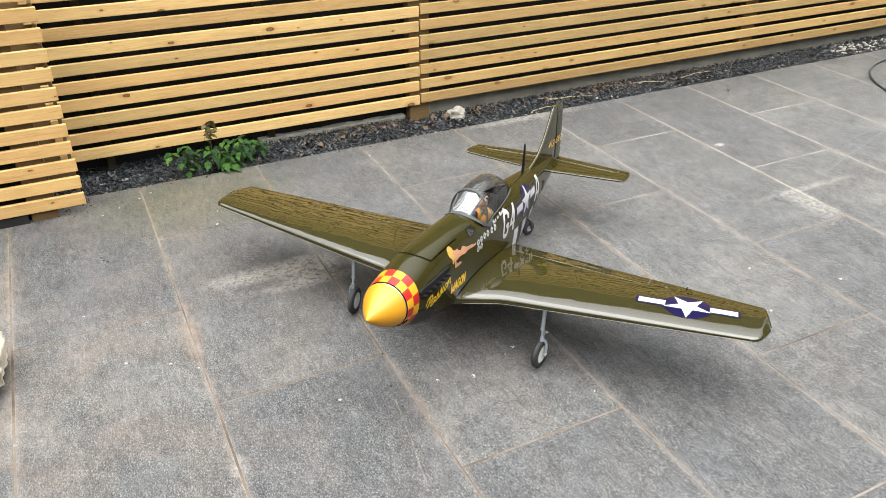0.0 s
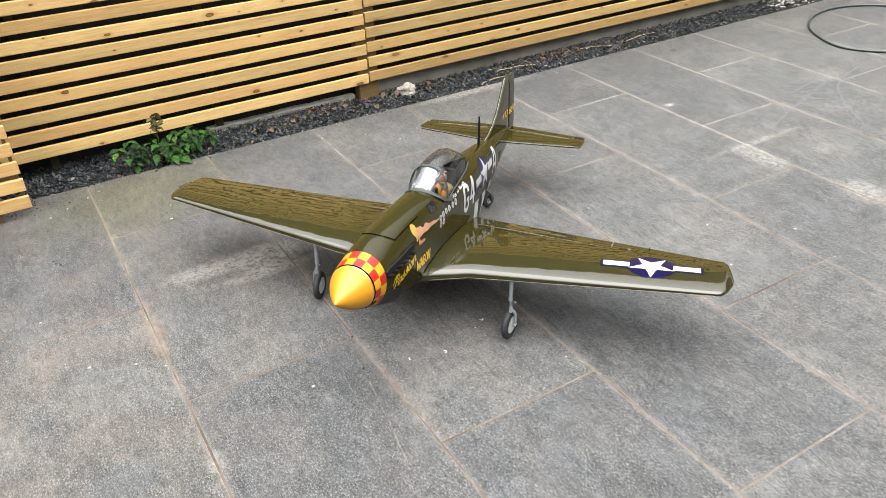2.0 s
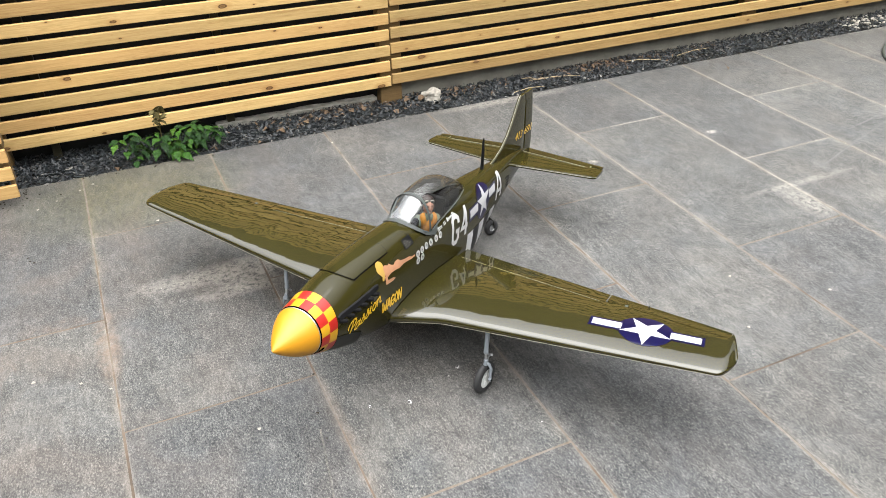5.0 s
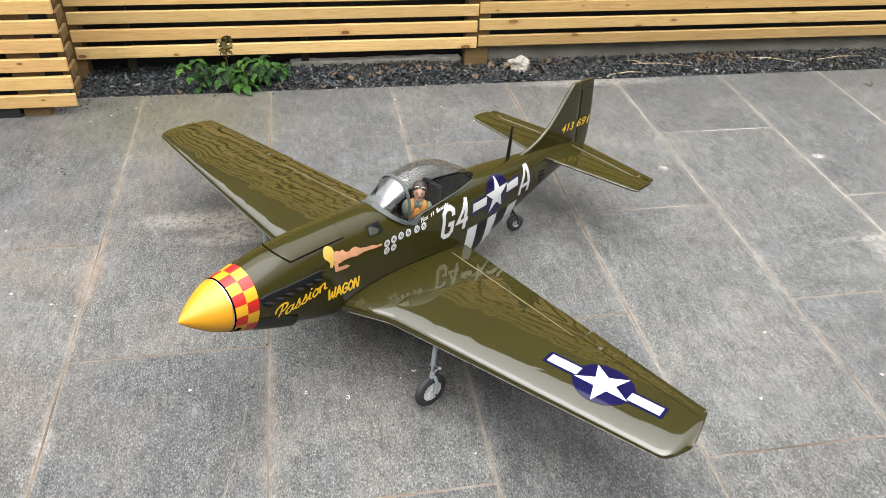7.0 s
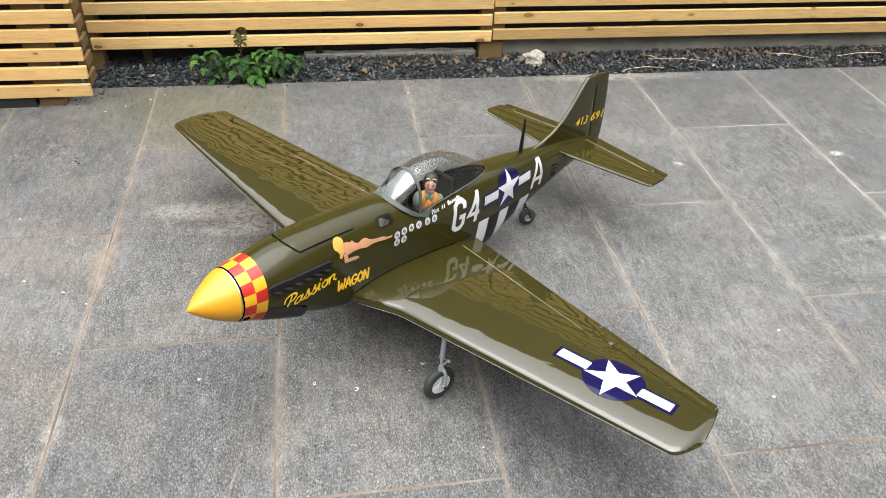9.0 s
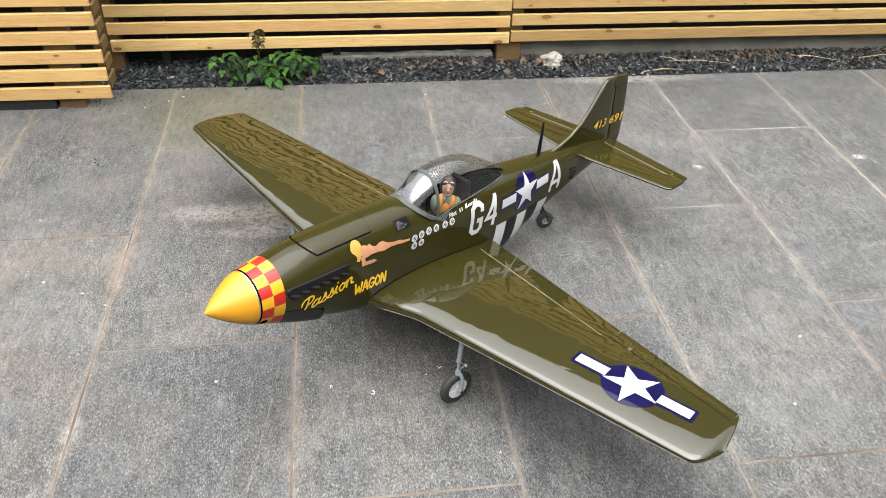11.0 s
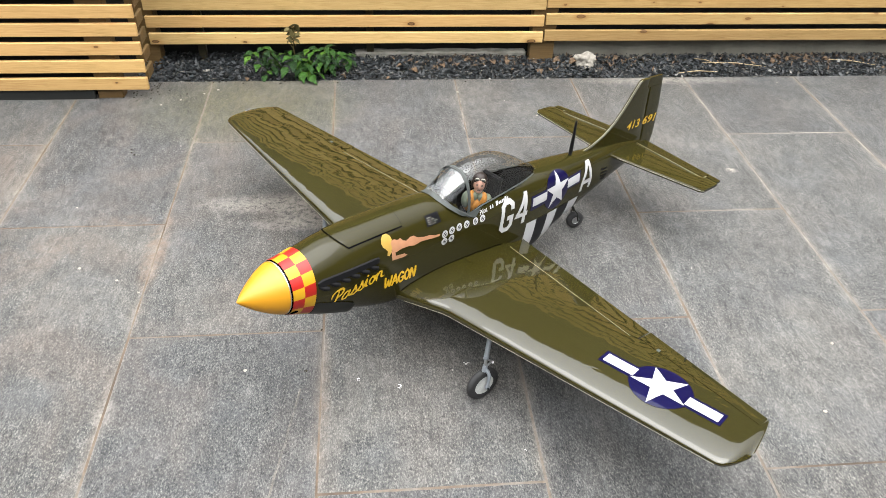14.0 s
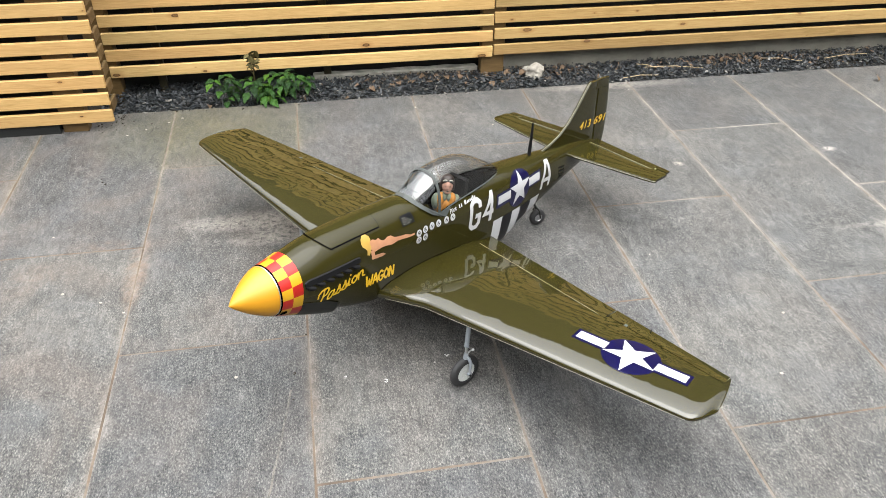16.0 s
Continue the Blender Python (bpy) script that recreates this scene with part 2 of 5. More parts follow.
    m.set("Roughness", m.ramp(streak, ((0.3, 0.5), (0.7, 0.68))))
    m.bump(m.maths("ADD", m.maths("ADD", m.maths("MULTIPLY", grit, 0.7), m.maths("MULTIPLY", mottle, 0.6)), m.maths("MULTIPLY", ridge, 0.25)), 0.75, 0.003)
    return m.m


def make_plain(name, colour, rough=0.5, metal=0.0, coat=0.0, vary=0.12, scale=9.0, bump=0.0, spec=0.5):
    """One surface with faint cloudy variation, and some relief where it has any."""
    m = Mat(name, colour, rough, metal, coat, spec)
    f = m.noise(m.coords("Object"), scale, 5, 0.6)
    m.set("Base Color", m.mix(m.ramp(f, ((0.3, 0.0), (0.7, 1.0))), tuple(c * (1 - vary) for c in colour), tuple(min(1, c * (1 + vary)) for c in colour)))
    if bump:
        m.bump(m.noise(m.coords("Object"), scale * 6, 6, 0.7), bump, 0.004)
    return m.m


def make_film(name, wave_height, coat, ior):
    """Glossy olive covering film, a little uneven as it is drawn over the frame."""
    m = Mat(name, (0.0335, 0.0290, 0.0065), 0.14, 0.0, coat)
    f = m.noise(m.coords("Object"), 5.0, 4)
    m.set("Base Color", m.mix(m.ramp(f, ((0.3, 0.0), (0.7, 1.0))), (0.0310, 0.0270, 0.0058), (0.036, 0.0313, 0.0072)))
    m.set("Coat Roughness", 0.03)
    m.set("Coat IOR", ior)
    m.set("Specular IOR Level", 0.08)
    wave = m.noise(m.coords("Object", (2.2, 3.4, 2.2)), 2.0, 2, 0.35)
    # short puckers between the ribs, in patches
    pucker = m.noise(m.coords("Object", (9.0, 6.0, 6.0), (0, 0, 0.5)), 2.0, 2, 0.4, 0.8)
    where = m.ramp(m.noise(m.coords("Object", (2.4, 2.0, 2.0)), 2.0, 1), ((0.42, 0.0), (0.62, 0.30)))
    wave = m.maths("MULTIPLY_ADD", pucker, where, wave)
    m.bump(wave, wave_height, 0.01)
    m.l.new(m.p.inputs["Normal"].links[0].from_socket, m.p.inputs["Coat Normal"])
    return m.m


def make_glass(name, tint, base):
    """Thin clear acrylic; base: what its two faces send back when seen straight on."""
    m = bpy.data.materials.new(name)
    m.use_nodes = True
    n, l = m.node_tree.nodes, m.node_tree.links
    n.remove(n["Principled BSDF"])
    clear, gloss, mixer, fres = n.new("ShaderNodeBsdfTransparent"), n.new("ShaderNodeBsdfGlossy"), n.new("ShaderNodeMixShader"), n.new("ShaderNodeLayerWeight")
    clear.inputs[0].default_value = (*tint, 1)
    gloss.inputs["Roughness"].default_value = 0.02
    power, level = n.new("ShaderNodeMath"), n.new("ShaderNodeMath")
    power.operation, power.inputs[1].default_value = "POWER", 4.0
    level.operation, level.inputs[1].default_value, level.inputs[2].default_value = "MULTIPLY_ADD", 0.85 - base, base
    l.new(fres.outputs["Facing"], power.inputs[0])
    l.new(power.outputs[0], level.inputs[0])
    l.new(level.outputs[0], mixer.inputs[0])
    l.new(clear.outputs[0], mixer.inputs[1])
    l.new(gloss.outputs[0], mixer.inputs[2])
    l.new(mixer.outputs[0], n["Material Output"].inputs["Surface"])
    return m


def make_chips():
    m = Mat("slate_chips", rough=0.55, spec=0.35)
    r = m.island()
    col = m.ramp(r, ((0.0, (0.006, 0.008, 0.011)), (0.45, (0.014, 0.018, 0.021)), (0.8, (0.034, 0.043, 0.046)), (0.955, (0.075, 0.068, 0.058)), (0.982, (0.30, 0.29, 0.26))))
    f = m.noise(m.coords("Position"), 60, 5)
    m.set("Base Color", m.mix(m.ramp(f, ((0.3, 0.0), (0.7, 0.4))), col, (0.045, 0.05, 0.055)))
    m.bump(f, 0.4, 0.003)
    return m.m


def make_mortar():
    m = Mat("mortar", rough=0.9, spec=0.2)
    spot = m.split(m.coords("Position"))
    f = m.maths("ADD", m.noise(m.coords("Position"), 2.2, 5, 0.7), m.maths("MULTIPLY_ADD", m.ramp(m.maths("MULTIPLY", spot[0], 0.25), ((0.2, 0.0), (0.5, 0.15))), m.ramp(m.maths("MULTIPLY_ADD", spot[1], 0.5, 0.5), ((0.35, 0.0), (0.65, 1.0))), -0.01))
    g = m.noise(m.coords("Position"), 60, 4, 0.7)
    col = m.ramp(f, ((0.36, (0.085, 0.060, 0.043)), (0.46, (0.195, 0.142, 0.102)), (0.58, (0.25, 0.220, 0.188)), (0.74, (0.42, 0.385, 0.34))))
    m.set("Base Color", m.mix(m.ramp(g, ((0.3, 0.0), (0.7, 0.6))), col, (0.10, 0.09, 0.075)))
    m.bump(g, 0.5, 0.003)
    return m.m


def make_soil():
    m = Mat("soil", rough=0.95, spec=0.1)
    f = m.noise(m.coords("Position"), 14, 6, 0.7)
    m.set("Base Color", m.mix(f, (0.03, 0.026, 0.02), (0.075, 0.065, 0.05)))
    m.bump(f, 0.6, 0.01)
    return m.m


def make_spinner():
    m = Mat("yellow_paint", (0.70, 0.315, 0.003), 0.5, 0.0, 0.06)
    f = m.noise(m.coords("Object"), 14.0, 4)
    m.set("Base Color", m.mix(f, (0.66, 0.295, 0.003), (0.71, 0.325, 0.0035)))
    m.set("Coat Roughness", 0.2)
    return m.m


def make_leaf():
    """Leaves from dark to yellowish green, one by one, with paler ribs."""
    m = Mat("green_leaf", rough=0.5, spec=0.15)
    col = m.ramp(m.random(), ((0.0, (0.008, 0.030, 0.007)), (0.5, (0.017, 0.062, 0.008)), (0.85, (0.040, 0.120, 0.011)), (1.0, (0.075, 0.17, 0.016))))
    f = m.noise(m.coords("Object", (3, 6, 3)), 3.0, 4, 0.6)
    col = m.mix(m.ramp(f, ((0.5, 0.0), (0.8, 0.3))), col, (0.06, 0.13, 0.015))
    m.set("Base Color", col)
    m.bump(f, 0.3, 0.05)
    return m.m


PINE = make_wood("pine_slat", (0.85, 0.582, 0.262), (0.60, 0.375, 0.145), (0.10, 0.042, 0.014))
# tanner pine, darkened too, so its tone carries weaker light on the right panel
PINE_DIM_TAN = make_wood("dimmed_tan_pine_slat", (0.652, 0.451, 0.20), (0.468, 0.291, 0.112), (0.20, 0.10, 0.04))
# post timber darkened, painting the shade on studs behind the slats
POST_SHADED = make_wood("shaded_timber", (0.075, 0.066, 0.036), (0.045, 0.039, 0.022), (0.02, 0.012, 0.006))
TAPE = make_plain("hinge_line", (0.30, 0.28, 0.20), 0.4, vary=0.1)
POST = make_wood("post_timber", (0.24, 0.155, 0.066), (0.15, 0.092, 0.038), (0.04, 0.022, 0.012))
SLAB, MORTAR, SOIL, CHIPS = make_slab(), make_mortar(), make_soil(), make_chips()
FILM, BODYFILM = make_film("olive_film", 0.27, 1.0, 1.56), make_film("olive_body_film", 0.07, 0.32, 1.5)
YELLOW = make_spinner()
# near-black, so boards added behind the slats put shade into the gaps
BACKING = make_plain("gap_shade_board", (0.007, 0.008, 0.0065), 0.8, vary=0.4, bump=0.3)
# for the unseen walls that are added to shape light and reflections
UNSEEN_WALL = make_plain("unseen_wall", (0.10, 0.085, 0.07), 0.85, vary=0.2, scale=3, bump=0.4)
CONCRETE = make_plain("concrete", (0.30, 0.285, 0.235), 0.9, vary=0.25, scale=6, bump=0.6)
PALE_CONCRETE = make_plain("pale_concrete", (0.46, 0.44, 0.38), 0.9, vary=0.35, scale=22, bump=0.9)
CHECK_RED = make_plain("red_film", (0.46, 0.016, 0.010), 0.42, coat=0.05, vary=0.05, spec=0.3)
CHECK_YELLOW = make_plain("yellow_film", (0.66, 0.36, 0.012), 0.42, coat=0.05, vary=0.05, spec=0.3)
WHITE = make_plain("white_film", (0.65, 0.65, 0.66), 0.35, coat=0.3, vary=0.03)
BLACK_FILM = make_plain("black_film", (0.010, 0.010, 0.012), 0.35, coat=0.05, vary=0.1, spec=0.08)
NAVY = make_plain("navy_film", (0.005, 0.004, 0.046), 0.3, coat=0.6, vary=0.06, spec=0.05)
GOLD = make_plain("gold_lettering", (0.95, 0.56, 0.02), 0.4, coat=0.15, vary=0.05)
CREAM = make_plain("pale_lettering", (0.55, 0.53, 0.44), 0.35, coat=0.1, vary=0.04)
PEACH = make_plain("peach_film", (0.62, 0.30, 0.16), 0.35, coat=0.4, vary=0.12, scale=40)
BLONDE = make_plain("blonde_film", (0.64, 0.40, 0.08), 0.35, coat=0.4, vary=0.1)
BLACK = make_plain("black_plastic", (0.009, 0.009, 0.010), 0.6, vary=0.2, spec=0.12)
GAP = make_plain("dark_gap", (0.004, 0.004, 0.004), 0.9, vary=0.2, spec=0.0)
CHIN = make_plain("grey_cowl", (0.026, 0.027, 0.024), 0.45, coat=0.1, vary=0.08, spec=0.1)
FRAME = make_plain("grey_green_frame", (0.058, 0.068, 0.064), 0.6, coat=0.0, vary=0.08)
SILVER = make_plain("brushed_alloy", (0.55, 0.56, 0.57), 0.35, 0.85, vary=0.1, scale=30)
GREYLEG = make_plain("grey_strut_paint", (0.27, 0.30, 0.33), 0.4, vary=0.1)
RUBBER = make_plain("tyre_rubber", (0.022, 0.022, 0.023), 0.75, vary=0.3, scale=40, bump=0.2)
HUB = make_plain("white_hub", (0.62, 0.64, 0.62), 0.4, vary=0.1)
GLASS = make_glass("canopy_acrylic", (0.80, 0.80, 0.79), 0.06)
SCREEN = make_glass("windscreen_acrylic", (0.74, 0.77, 0.80), 0.11)
STONE = make_plain("pale_stone", (0.42, 0.39, 0.33), 0.85, vary=0.2, scale=20, bump=0.8)
ROCK = make_plain("weathered_stone", (0.50, 0.45, 0.35), 0.85, vary=0.55, scale=14, bump=0.9)
LEAF, LEAFY = make_plain("green_stem", (0.05, 0.10, 0.02), 0.5, vary=0.3, scale=30, spec=0.2), make_leaf()
DRYLEAF = make_plain("dry_leaf", (0.125, 0.075, 0.036), 0.8, vary=0.6, scale=30)
STALE = make_plain("withered_frond", (0.115, 0.092, 0.018), 0.8, vary=0.35, scale=30)
STRAW = make_plain("straw", (0.45, 0.34, 0.20), 0.8, vary=0.25, scale=30)
HOSE = make_plain("green_hose_plastic", (0.05, 0.065, 0.055), 0.4, vary=0.15)
ORANGE = make_plain("orange_vest", (0.76, 0.31, 0.035), 0.6, vary=0.15, scale=60)
SKIN = make_plain("painted_skin", (0.74, 0.42, 0.31), 0.5, vary=0.1, scale=60)
HELMET = make_plain("brown_leather", (0.035, 0.02, 0.016), 0.45, vary=0.2, scale=60)
SHIRT = make_plain("grey_green_cloth", (0.22, 0.25, 0.17), 0.7, vary=0.15, scale=60)


# ---------------------------------------------------------------- building helpers
def mesh_of(name, verts, faces, mats, ids=None, smooth=False):
    me = bpy.data.meshes.new(name)
    me.from_pydata([tuple(v) for v in verts], [], faces)
    for mt in mats if isinstance(mats, (list, tuple)) else (mats,):
        me.materials.append(mt)
    if ids:
        me.polygons.foreach_set("material_index", ids)
    if smooth:
        me.polygons.foreach_set("use_smooth", [True] * len(me.polygons))
    me.update()
    return me


def from_bm(name, bm, mats, smooth=None):
    """A mesh out of a bmesh; smooth: the angle in degrees under which edges are shaded smooth."""
    bmesh.ops.recalc_face_normals(bm, faces=bm.faces)
    me = bpy.data.meshes.new(name)
    if smooth:
        for f in bm.faces:
            f.smooth = True
        for ed in bm.edges:
            if len(ed.link_faces) == 2 and ed.calc_face_angle(0) > radians(smooth):
                ed.smooth = False
    bm.to_mesh(me)
    bm.free()
    for mt in mats if isinstance(mats, (list, tuple)) else (mats,):
        me.materials.append(mt)
    return me


def part(name, data, material, parent, label="", smooth=None):
    """Links a bmesh or a mesh as one mesh object under a thing or under a part."""
    me = from_bm(name, data, material, smooth) if isinstance(data, bmesh.types.BMesh) else data
    ob = new(name, me)
    ob.parent = parent
    return tagged(ob, label)


def thing(name, data, material, label, category, group="", kind="", smooth=None):
    me = from_bm(name, data, material, smooth) if isinstance(data, bmesh.types.BMesh) else data
    return tagged(new(name, me), label, category, group, kind)


def box(bm, lo, hi, bevel=0.0):
    g = bmesh.ops.create_cube(bm, size=1.0)
    size, mid = Vector(hi) - Vector(lo), (Vector(hi) + Vector(lo)) / 2
    for v in g["verts"]:
        v.co = Vector((v.co.x * size.x, v.co.y * size.y, v.co.z * size.z)) + mid
    if bevel:
        eds = list({ed for v in g["verts"] for ed in v.link_edges})
        bmesh.ops.bevel(bm, geom=eds, offset=bevel, segments=1, affect="EDGES")
    return bm


def tube(bm, pts, radii, sides=12, caps=True):
    """A round tube along points, with a radius at each."""
    rings = []
    pts = [Vector(p) for p in pts]
    for i, p in enumerate(pts):
        d = (pts[min(i + 1, len(pts) - 1)] - pts[max(i - 1, 0)]).normalized()
        s = d.orthogonal().normalized() if i == 0 else (s - d * s.dot(d)).normalized()
        u = d.cross(s)
        r = radii[i] if isinstance(radii, (list, tuple)) else radii
        rings.append([bm.verts.new(p + (s * math.cos(a) + u * math.sin(a)) * r) for a in (2 * math.pi * k / sides for k in range(sides))])
    for a, b in zip(rings, rings[1:]):
        for k in range(sides):
            bm.faces.new((a[k], a[(k + 1) % sides], b[(k + 1) % sides], b[k]))
    if caps:
        bm.faces.new(rings[0]), bm.faces.new(rings[-1])
    return bm


def lathe(bm, profile, centre, axis="Y", sides=32, closed=False):
    """Turns (along, radius) pairs round an axis through the centre."""
    c, rings = Vector(centre), []
    for h, r in profile:
        ring = []
        for k in range(sides):
            a = 2 * math.pi * k / sides
            u, v = r * math.cos(a), r * math.sin(a)
            ring.append(bm.verts.new(c + Vector({"X": (h, u, v), "Y": (u, h, v), "Z": (u, v, h)}[axis])))
        rings.append(ring)
    pairs = list(zip(rings, rings[1:])) + ([(rings[-1], rings[0])] if closed else [])
    for p, q in pairs:
        for k in range(sides):
            bm.faces.new((p[k], p[(k + 1) % sides], q[(k + 1) % sides], q[k]))
    if not closed:
        bm.faces.new(rings[0]), bm.faces.new(rings[-1])
    return bm


def rough_up(bm, amount, scale, seed=0.0):
    bm.normal_update()
    for v in bm.verts:
        v.co += v.normal * amount * noise.noise(v.co * scale + Vector((seed, seed * 1.7, seed * 0.3)))


# ---------------------------------------------------------------- ground and fence
PATIO_END, FENCE_Y = 1.80, 2.03
bm = bmesh.new()
for x0, y0, x1, y1 in ((-400, -400, 400, 400),):
    bm.faces.new([bm.verts.new(p) for p in ((x0, y0, -0.09), (x1, y0, -0.09), (x1, y1, -0.09), (x0, y1, -0.09))])
thing("ground", bm, SOIL, "dark bare soil under and around the patio", "ground", kind="structure")

bm = bmesh.new()
box(bm, (-6.02, -5.298, -0.085), (9.02, PATIO_END - 0.002, -0.0014))
patio = thing("pavement", bm, MORTAR, "patio bed with tan mortar joints between grey slabs", "pavement", kind="structure")

# board added behind the slats; its near-black colour makes the gaps dark
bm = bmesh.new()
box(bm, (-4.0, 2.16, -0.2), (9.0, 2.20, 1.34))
thing("wall_north", bm, BACKING, "near-black board wall added to darken the gaps of the slatted fence", "wall", kind="structure")

bm = bmesh.new()
box(bm, (1.17, 2.10, -0.2), (9.0, 2.155, 0.112), 0.004)
thing("gravel_board", bm, CONCRETE, "grey concrete gravel board under the slatted fence", "gravel board", kind="structure")
bm = bmesh.new()
box(bm, (0.10, 2.10, -0.2), (1.02, 2.155, 0.014), 0.006)
bmesh.ops.subdivide_edges(bm, edges=bm.edges, cuts=9, use_grid_fill=True)
rough_up(bm, 0.008, 14)
rough_up(bm, 0.004, 60)
thing("kerb", bm, PALE_CONCRETE, "low rough concrete footing beneath the fence", "kerb", kind="structure")

# the south, west and east walls are unseen too, added to block low light
# wall_far is unseen: added so the wings reflect something dark above the fence
for wname, lo, hi, wlabel in (("wall_south", (-7.0, -5.6, -0.2), (10.0, -5.3, 3.3), "unseen plain brown wall added behind the patio to block light"), ("wall_far", (-12.0, 6.0, -0.2), (14.0, 6.4, 6.2), "unseen plain dark wall added to darken reflections above the fence"), ("wall_west", (-7.0, -5.3, -0.2), (-6.8, 2.2, 4.0), "unseen plain dark wall added at the side to block low light"), ("wall_east", (9.4, -5.3, -0.2), (9.6, 2.2, 4.0), "unseen plain dark wall added at the side to block low light")):
    bm = bmesh.new()
    box(bm, lo, hi)
    thing(wname, bm, UNSEEN_WALL, wlabel, "wall", kind="structure")

SLAT_H, SLAT_T, PITCH = 0.059, 0.020, 0.0885


def slat_mesh(length, timber):
    """A planed batten with eased edges, its length along x from 0."""
    bm = bmesh.new()
    box(bm, (0, 0, 0), (length, SLAT_T, SLAT_H), 0.0025)
    return from_bm("slat", bm, timber)


def fence_panel(label, x0, x1, y, z0, rows, posts, pitch=PITCH, timber=PINE):
    """Horizontal slats on posts; y: the slats' front face."""
    hold = tagged(new("fence_panel"), label, "fence", "slatted fence panels")
    hold.location = (x0, y, 0)
    me = slat_mesh(x1 - x0, timber)
    for k in range(rows):
        ob = part("slat", me, None, hold)
        ob.location = (random.uniform(-0.002, 0.002), random.uniform(-0.0015, 0.0015), z0 + k * pitch + random.uniform(-0.002, 0.002))
    for px0, px1, depth, zlow in posts:
        bm = bmesh.new()
        box(bm, (px0 - x0, SLAT_T + (0.06 if depth == 0.10 else 0.003), zlow), (px1 - x0, SLAT_T + depth, z0 + rows * pitch), 0.003)
        part("post", bm, POST_SHADED if depth == 0.10 else POST, hold, "timber stud with the shade behind the slats in its colour" if depth == 0.10 else "brown sawn timber post")
    return hold


fence_panel("pale pine slatted fence panel above slate chippings", -0.93, 1.087, FENCE_Y, 0.093, 14, ((1.03, 1.16, 0.07, -0.06), (-0.715, -0.675, 0.10, -0.06), (0.16, 0.20, 0.10, 0.0)))
fence_panel("pale pine slatted fence panel above a concrete gravel board", 1.094, 8.5, FENCE_Y, 0.102, 14, ((3.70, 3.83, 0.06, 0.11), (6.3, 6.43, 0.06, 0.11)), timber=PINE_DIM_TAN)
front = fence_panel("pale pine slatted screen standing on the slabs", -3.6, -0.857, 1.61, 0.049, 15, ((-1.10, -0.985, 0.07, -0.004), (-2.6, -2.49, 0.07, -0.004)), 0.0858)
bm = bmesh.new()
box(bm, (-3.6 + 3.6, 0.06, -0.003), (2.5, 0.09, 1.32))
part("backing", bm, BACKING, front, "near-black board added to darken the gaps between the slats")
bm = bmesh.new()
box(bm, (0.0, 0.010, -0.003), (2.49, 0.030, 0.047), 0.002)
part("plinth_board", bm, BACKING, front, "black board under the lowest slat")
for k in range(15):
    bm = bmesh.new()
    box(bm, (2.715, 0.085, 0.060 + k * 0.0858), (2.730, 0.19, 0.052 + k * 0.0858 + SLAT_H), 0.002)
    part("return_slat", bm, POST, front)
bm = bmesh.new()
box(bm, (-1.02, FENCE_Y + 0.024, -0.06), (-0.893, FENCE_Y + 0.11, 1.36), 0.003)
thing("corner_post", bm, POST, "brown sawn timber corner post between two fence panels", "post", smooth=None)

# ---------------------------------------------------------------- model airplane
# Its own frame: x aft from the spinner's tip, y to starboard, z up, along the thrust line.
PITCH_UP = radians(7.5)
AFT = Vector((0.7856 * math.cos(PITCH_UP), 0.6187 * math.cos(PITCH_UP), -math.sin(PITCH_UP)))
STARBOARD = Vector((-0.6187, 0.7856, 0))
UPWARD = AFT.cross(STARBOARD)
plane = tagged(new("model_airplane"), "glossy olive-drab radio-control fighter airplane with yellow spinner on grey slabs", "model airplane")
plane.matrix_world = Matrix.Translation((-0.178, -0.327, 0.42)) @ Matrix((AFT, STARBOARD, UPWARD)).transposed().to_4x4()

# stations: x, top, bottom, half width, roundness
STATIONS = np.array([
    (0.118, 0.0735, -0.0755, 0.0735, 2.0), (0.150, 0.0800, -0.0885, 0.0770, 2.0), (0.190, 0.0890, -0.1030, 0.0800, 2.1),
    (0.270, 0.1070, -0.1290, 0.0840, 2.2), (0.400, 0.1180, -0.1620, 0.0860, 2.3), (0.600, 0.1250, -0.1900, 0.0870, 2.3),
    (0.660, 0.1190, -0.1950, 0.0870, 2.3), (0.710, 0.1060, -0.1980, 0.0870, 2.3), (0.860, 0.1010, -0.2050, 0.0870, 2.35),
    (1.000, 0.0990, -0.2160, 0.0850, 2.35), (1.100, 0.0980, -0.2190, 0.0810, 2.35), (1.170, 0.0960, -0.2080, 0.0760, 2.3), (1.250, 0.0920, -0.1780, 0.0690, 2.3),
    (1.400, 0.0830, -0.1300, 0.0540, 2.2), (1.520, 0.0760, -0.0920, 0.0410, 2.1), (1.640, 0.0660, -0.0580, 0.0280, 2.0), (1.760, 0.0500, -0.0280, 0.0160, 2.0), (1.845, 0.030, -0.008, 0.007, 2.0)])


def station(x):
    """Top, bottom, half width and roundness at x, on a smooth curve through the stations."""
    xs = STATIONS[:, 0]
    i = int(np.clip(np.searchsorted(xs, x) - 1, 0, len(xs) - 2))
    t = float(np.clip((x - xs[i]) / (xs[i + 1] - xs[i]), 0, 1))
    lo, hi = STATIONS[max(i - 1, 0)], STATIONS[min(i + 2, len(xs) - 1)]
    p, q = STATIONS[i], STATIONS[i + 1]
    h = q[0] - p[0]
    out = []
    for c in range(1, 5):
        m0 = (q[c] - lo[c]) / (q[0] - lo[0]) * h
        m1 = (hi[c] - p[c]) / (hi[0] - p[0]) * h
        out.append(p[c] * (2 * t**3 - 3 * t**2 + 1) + m0 * (t**3 - 2 * t**2 + t) + q[c] * (3 * t**2 - 2 * t**3) + m1 * (t**3 - t**2))
    return out


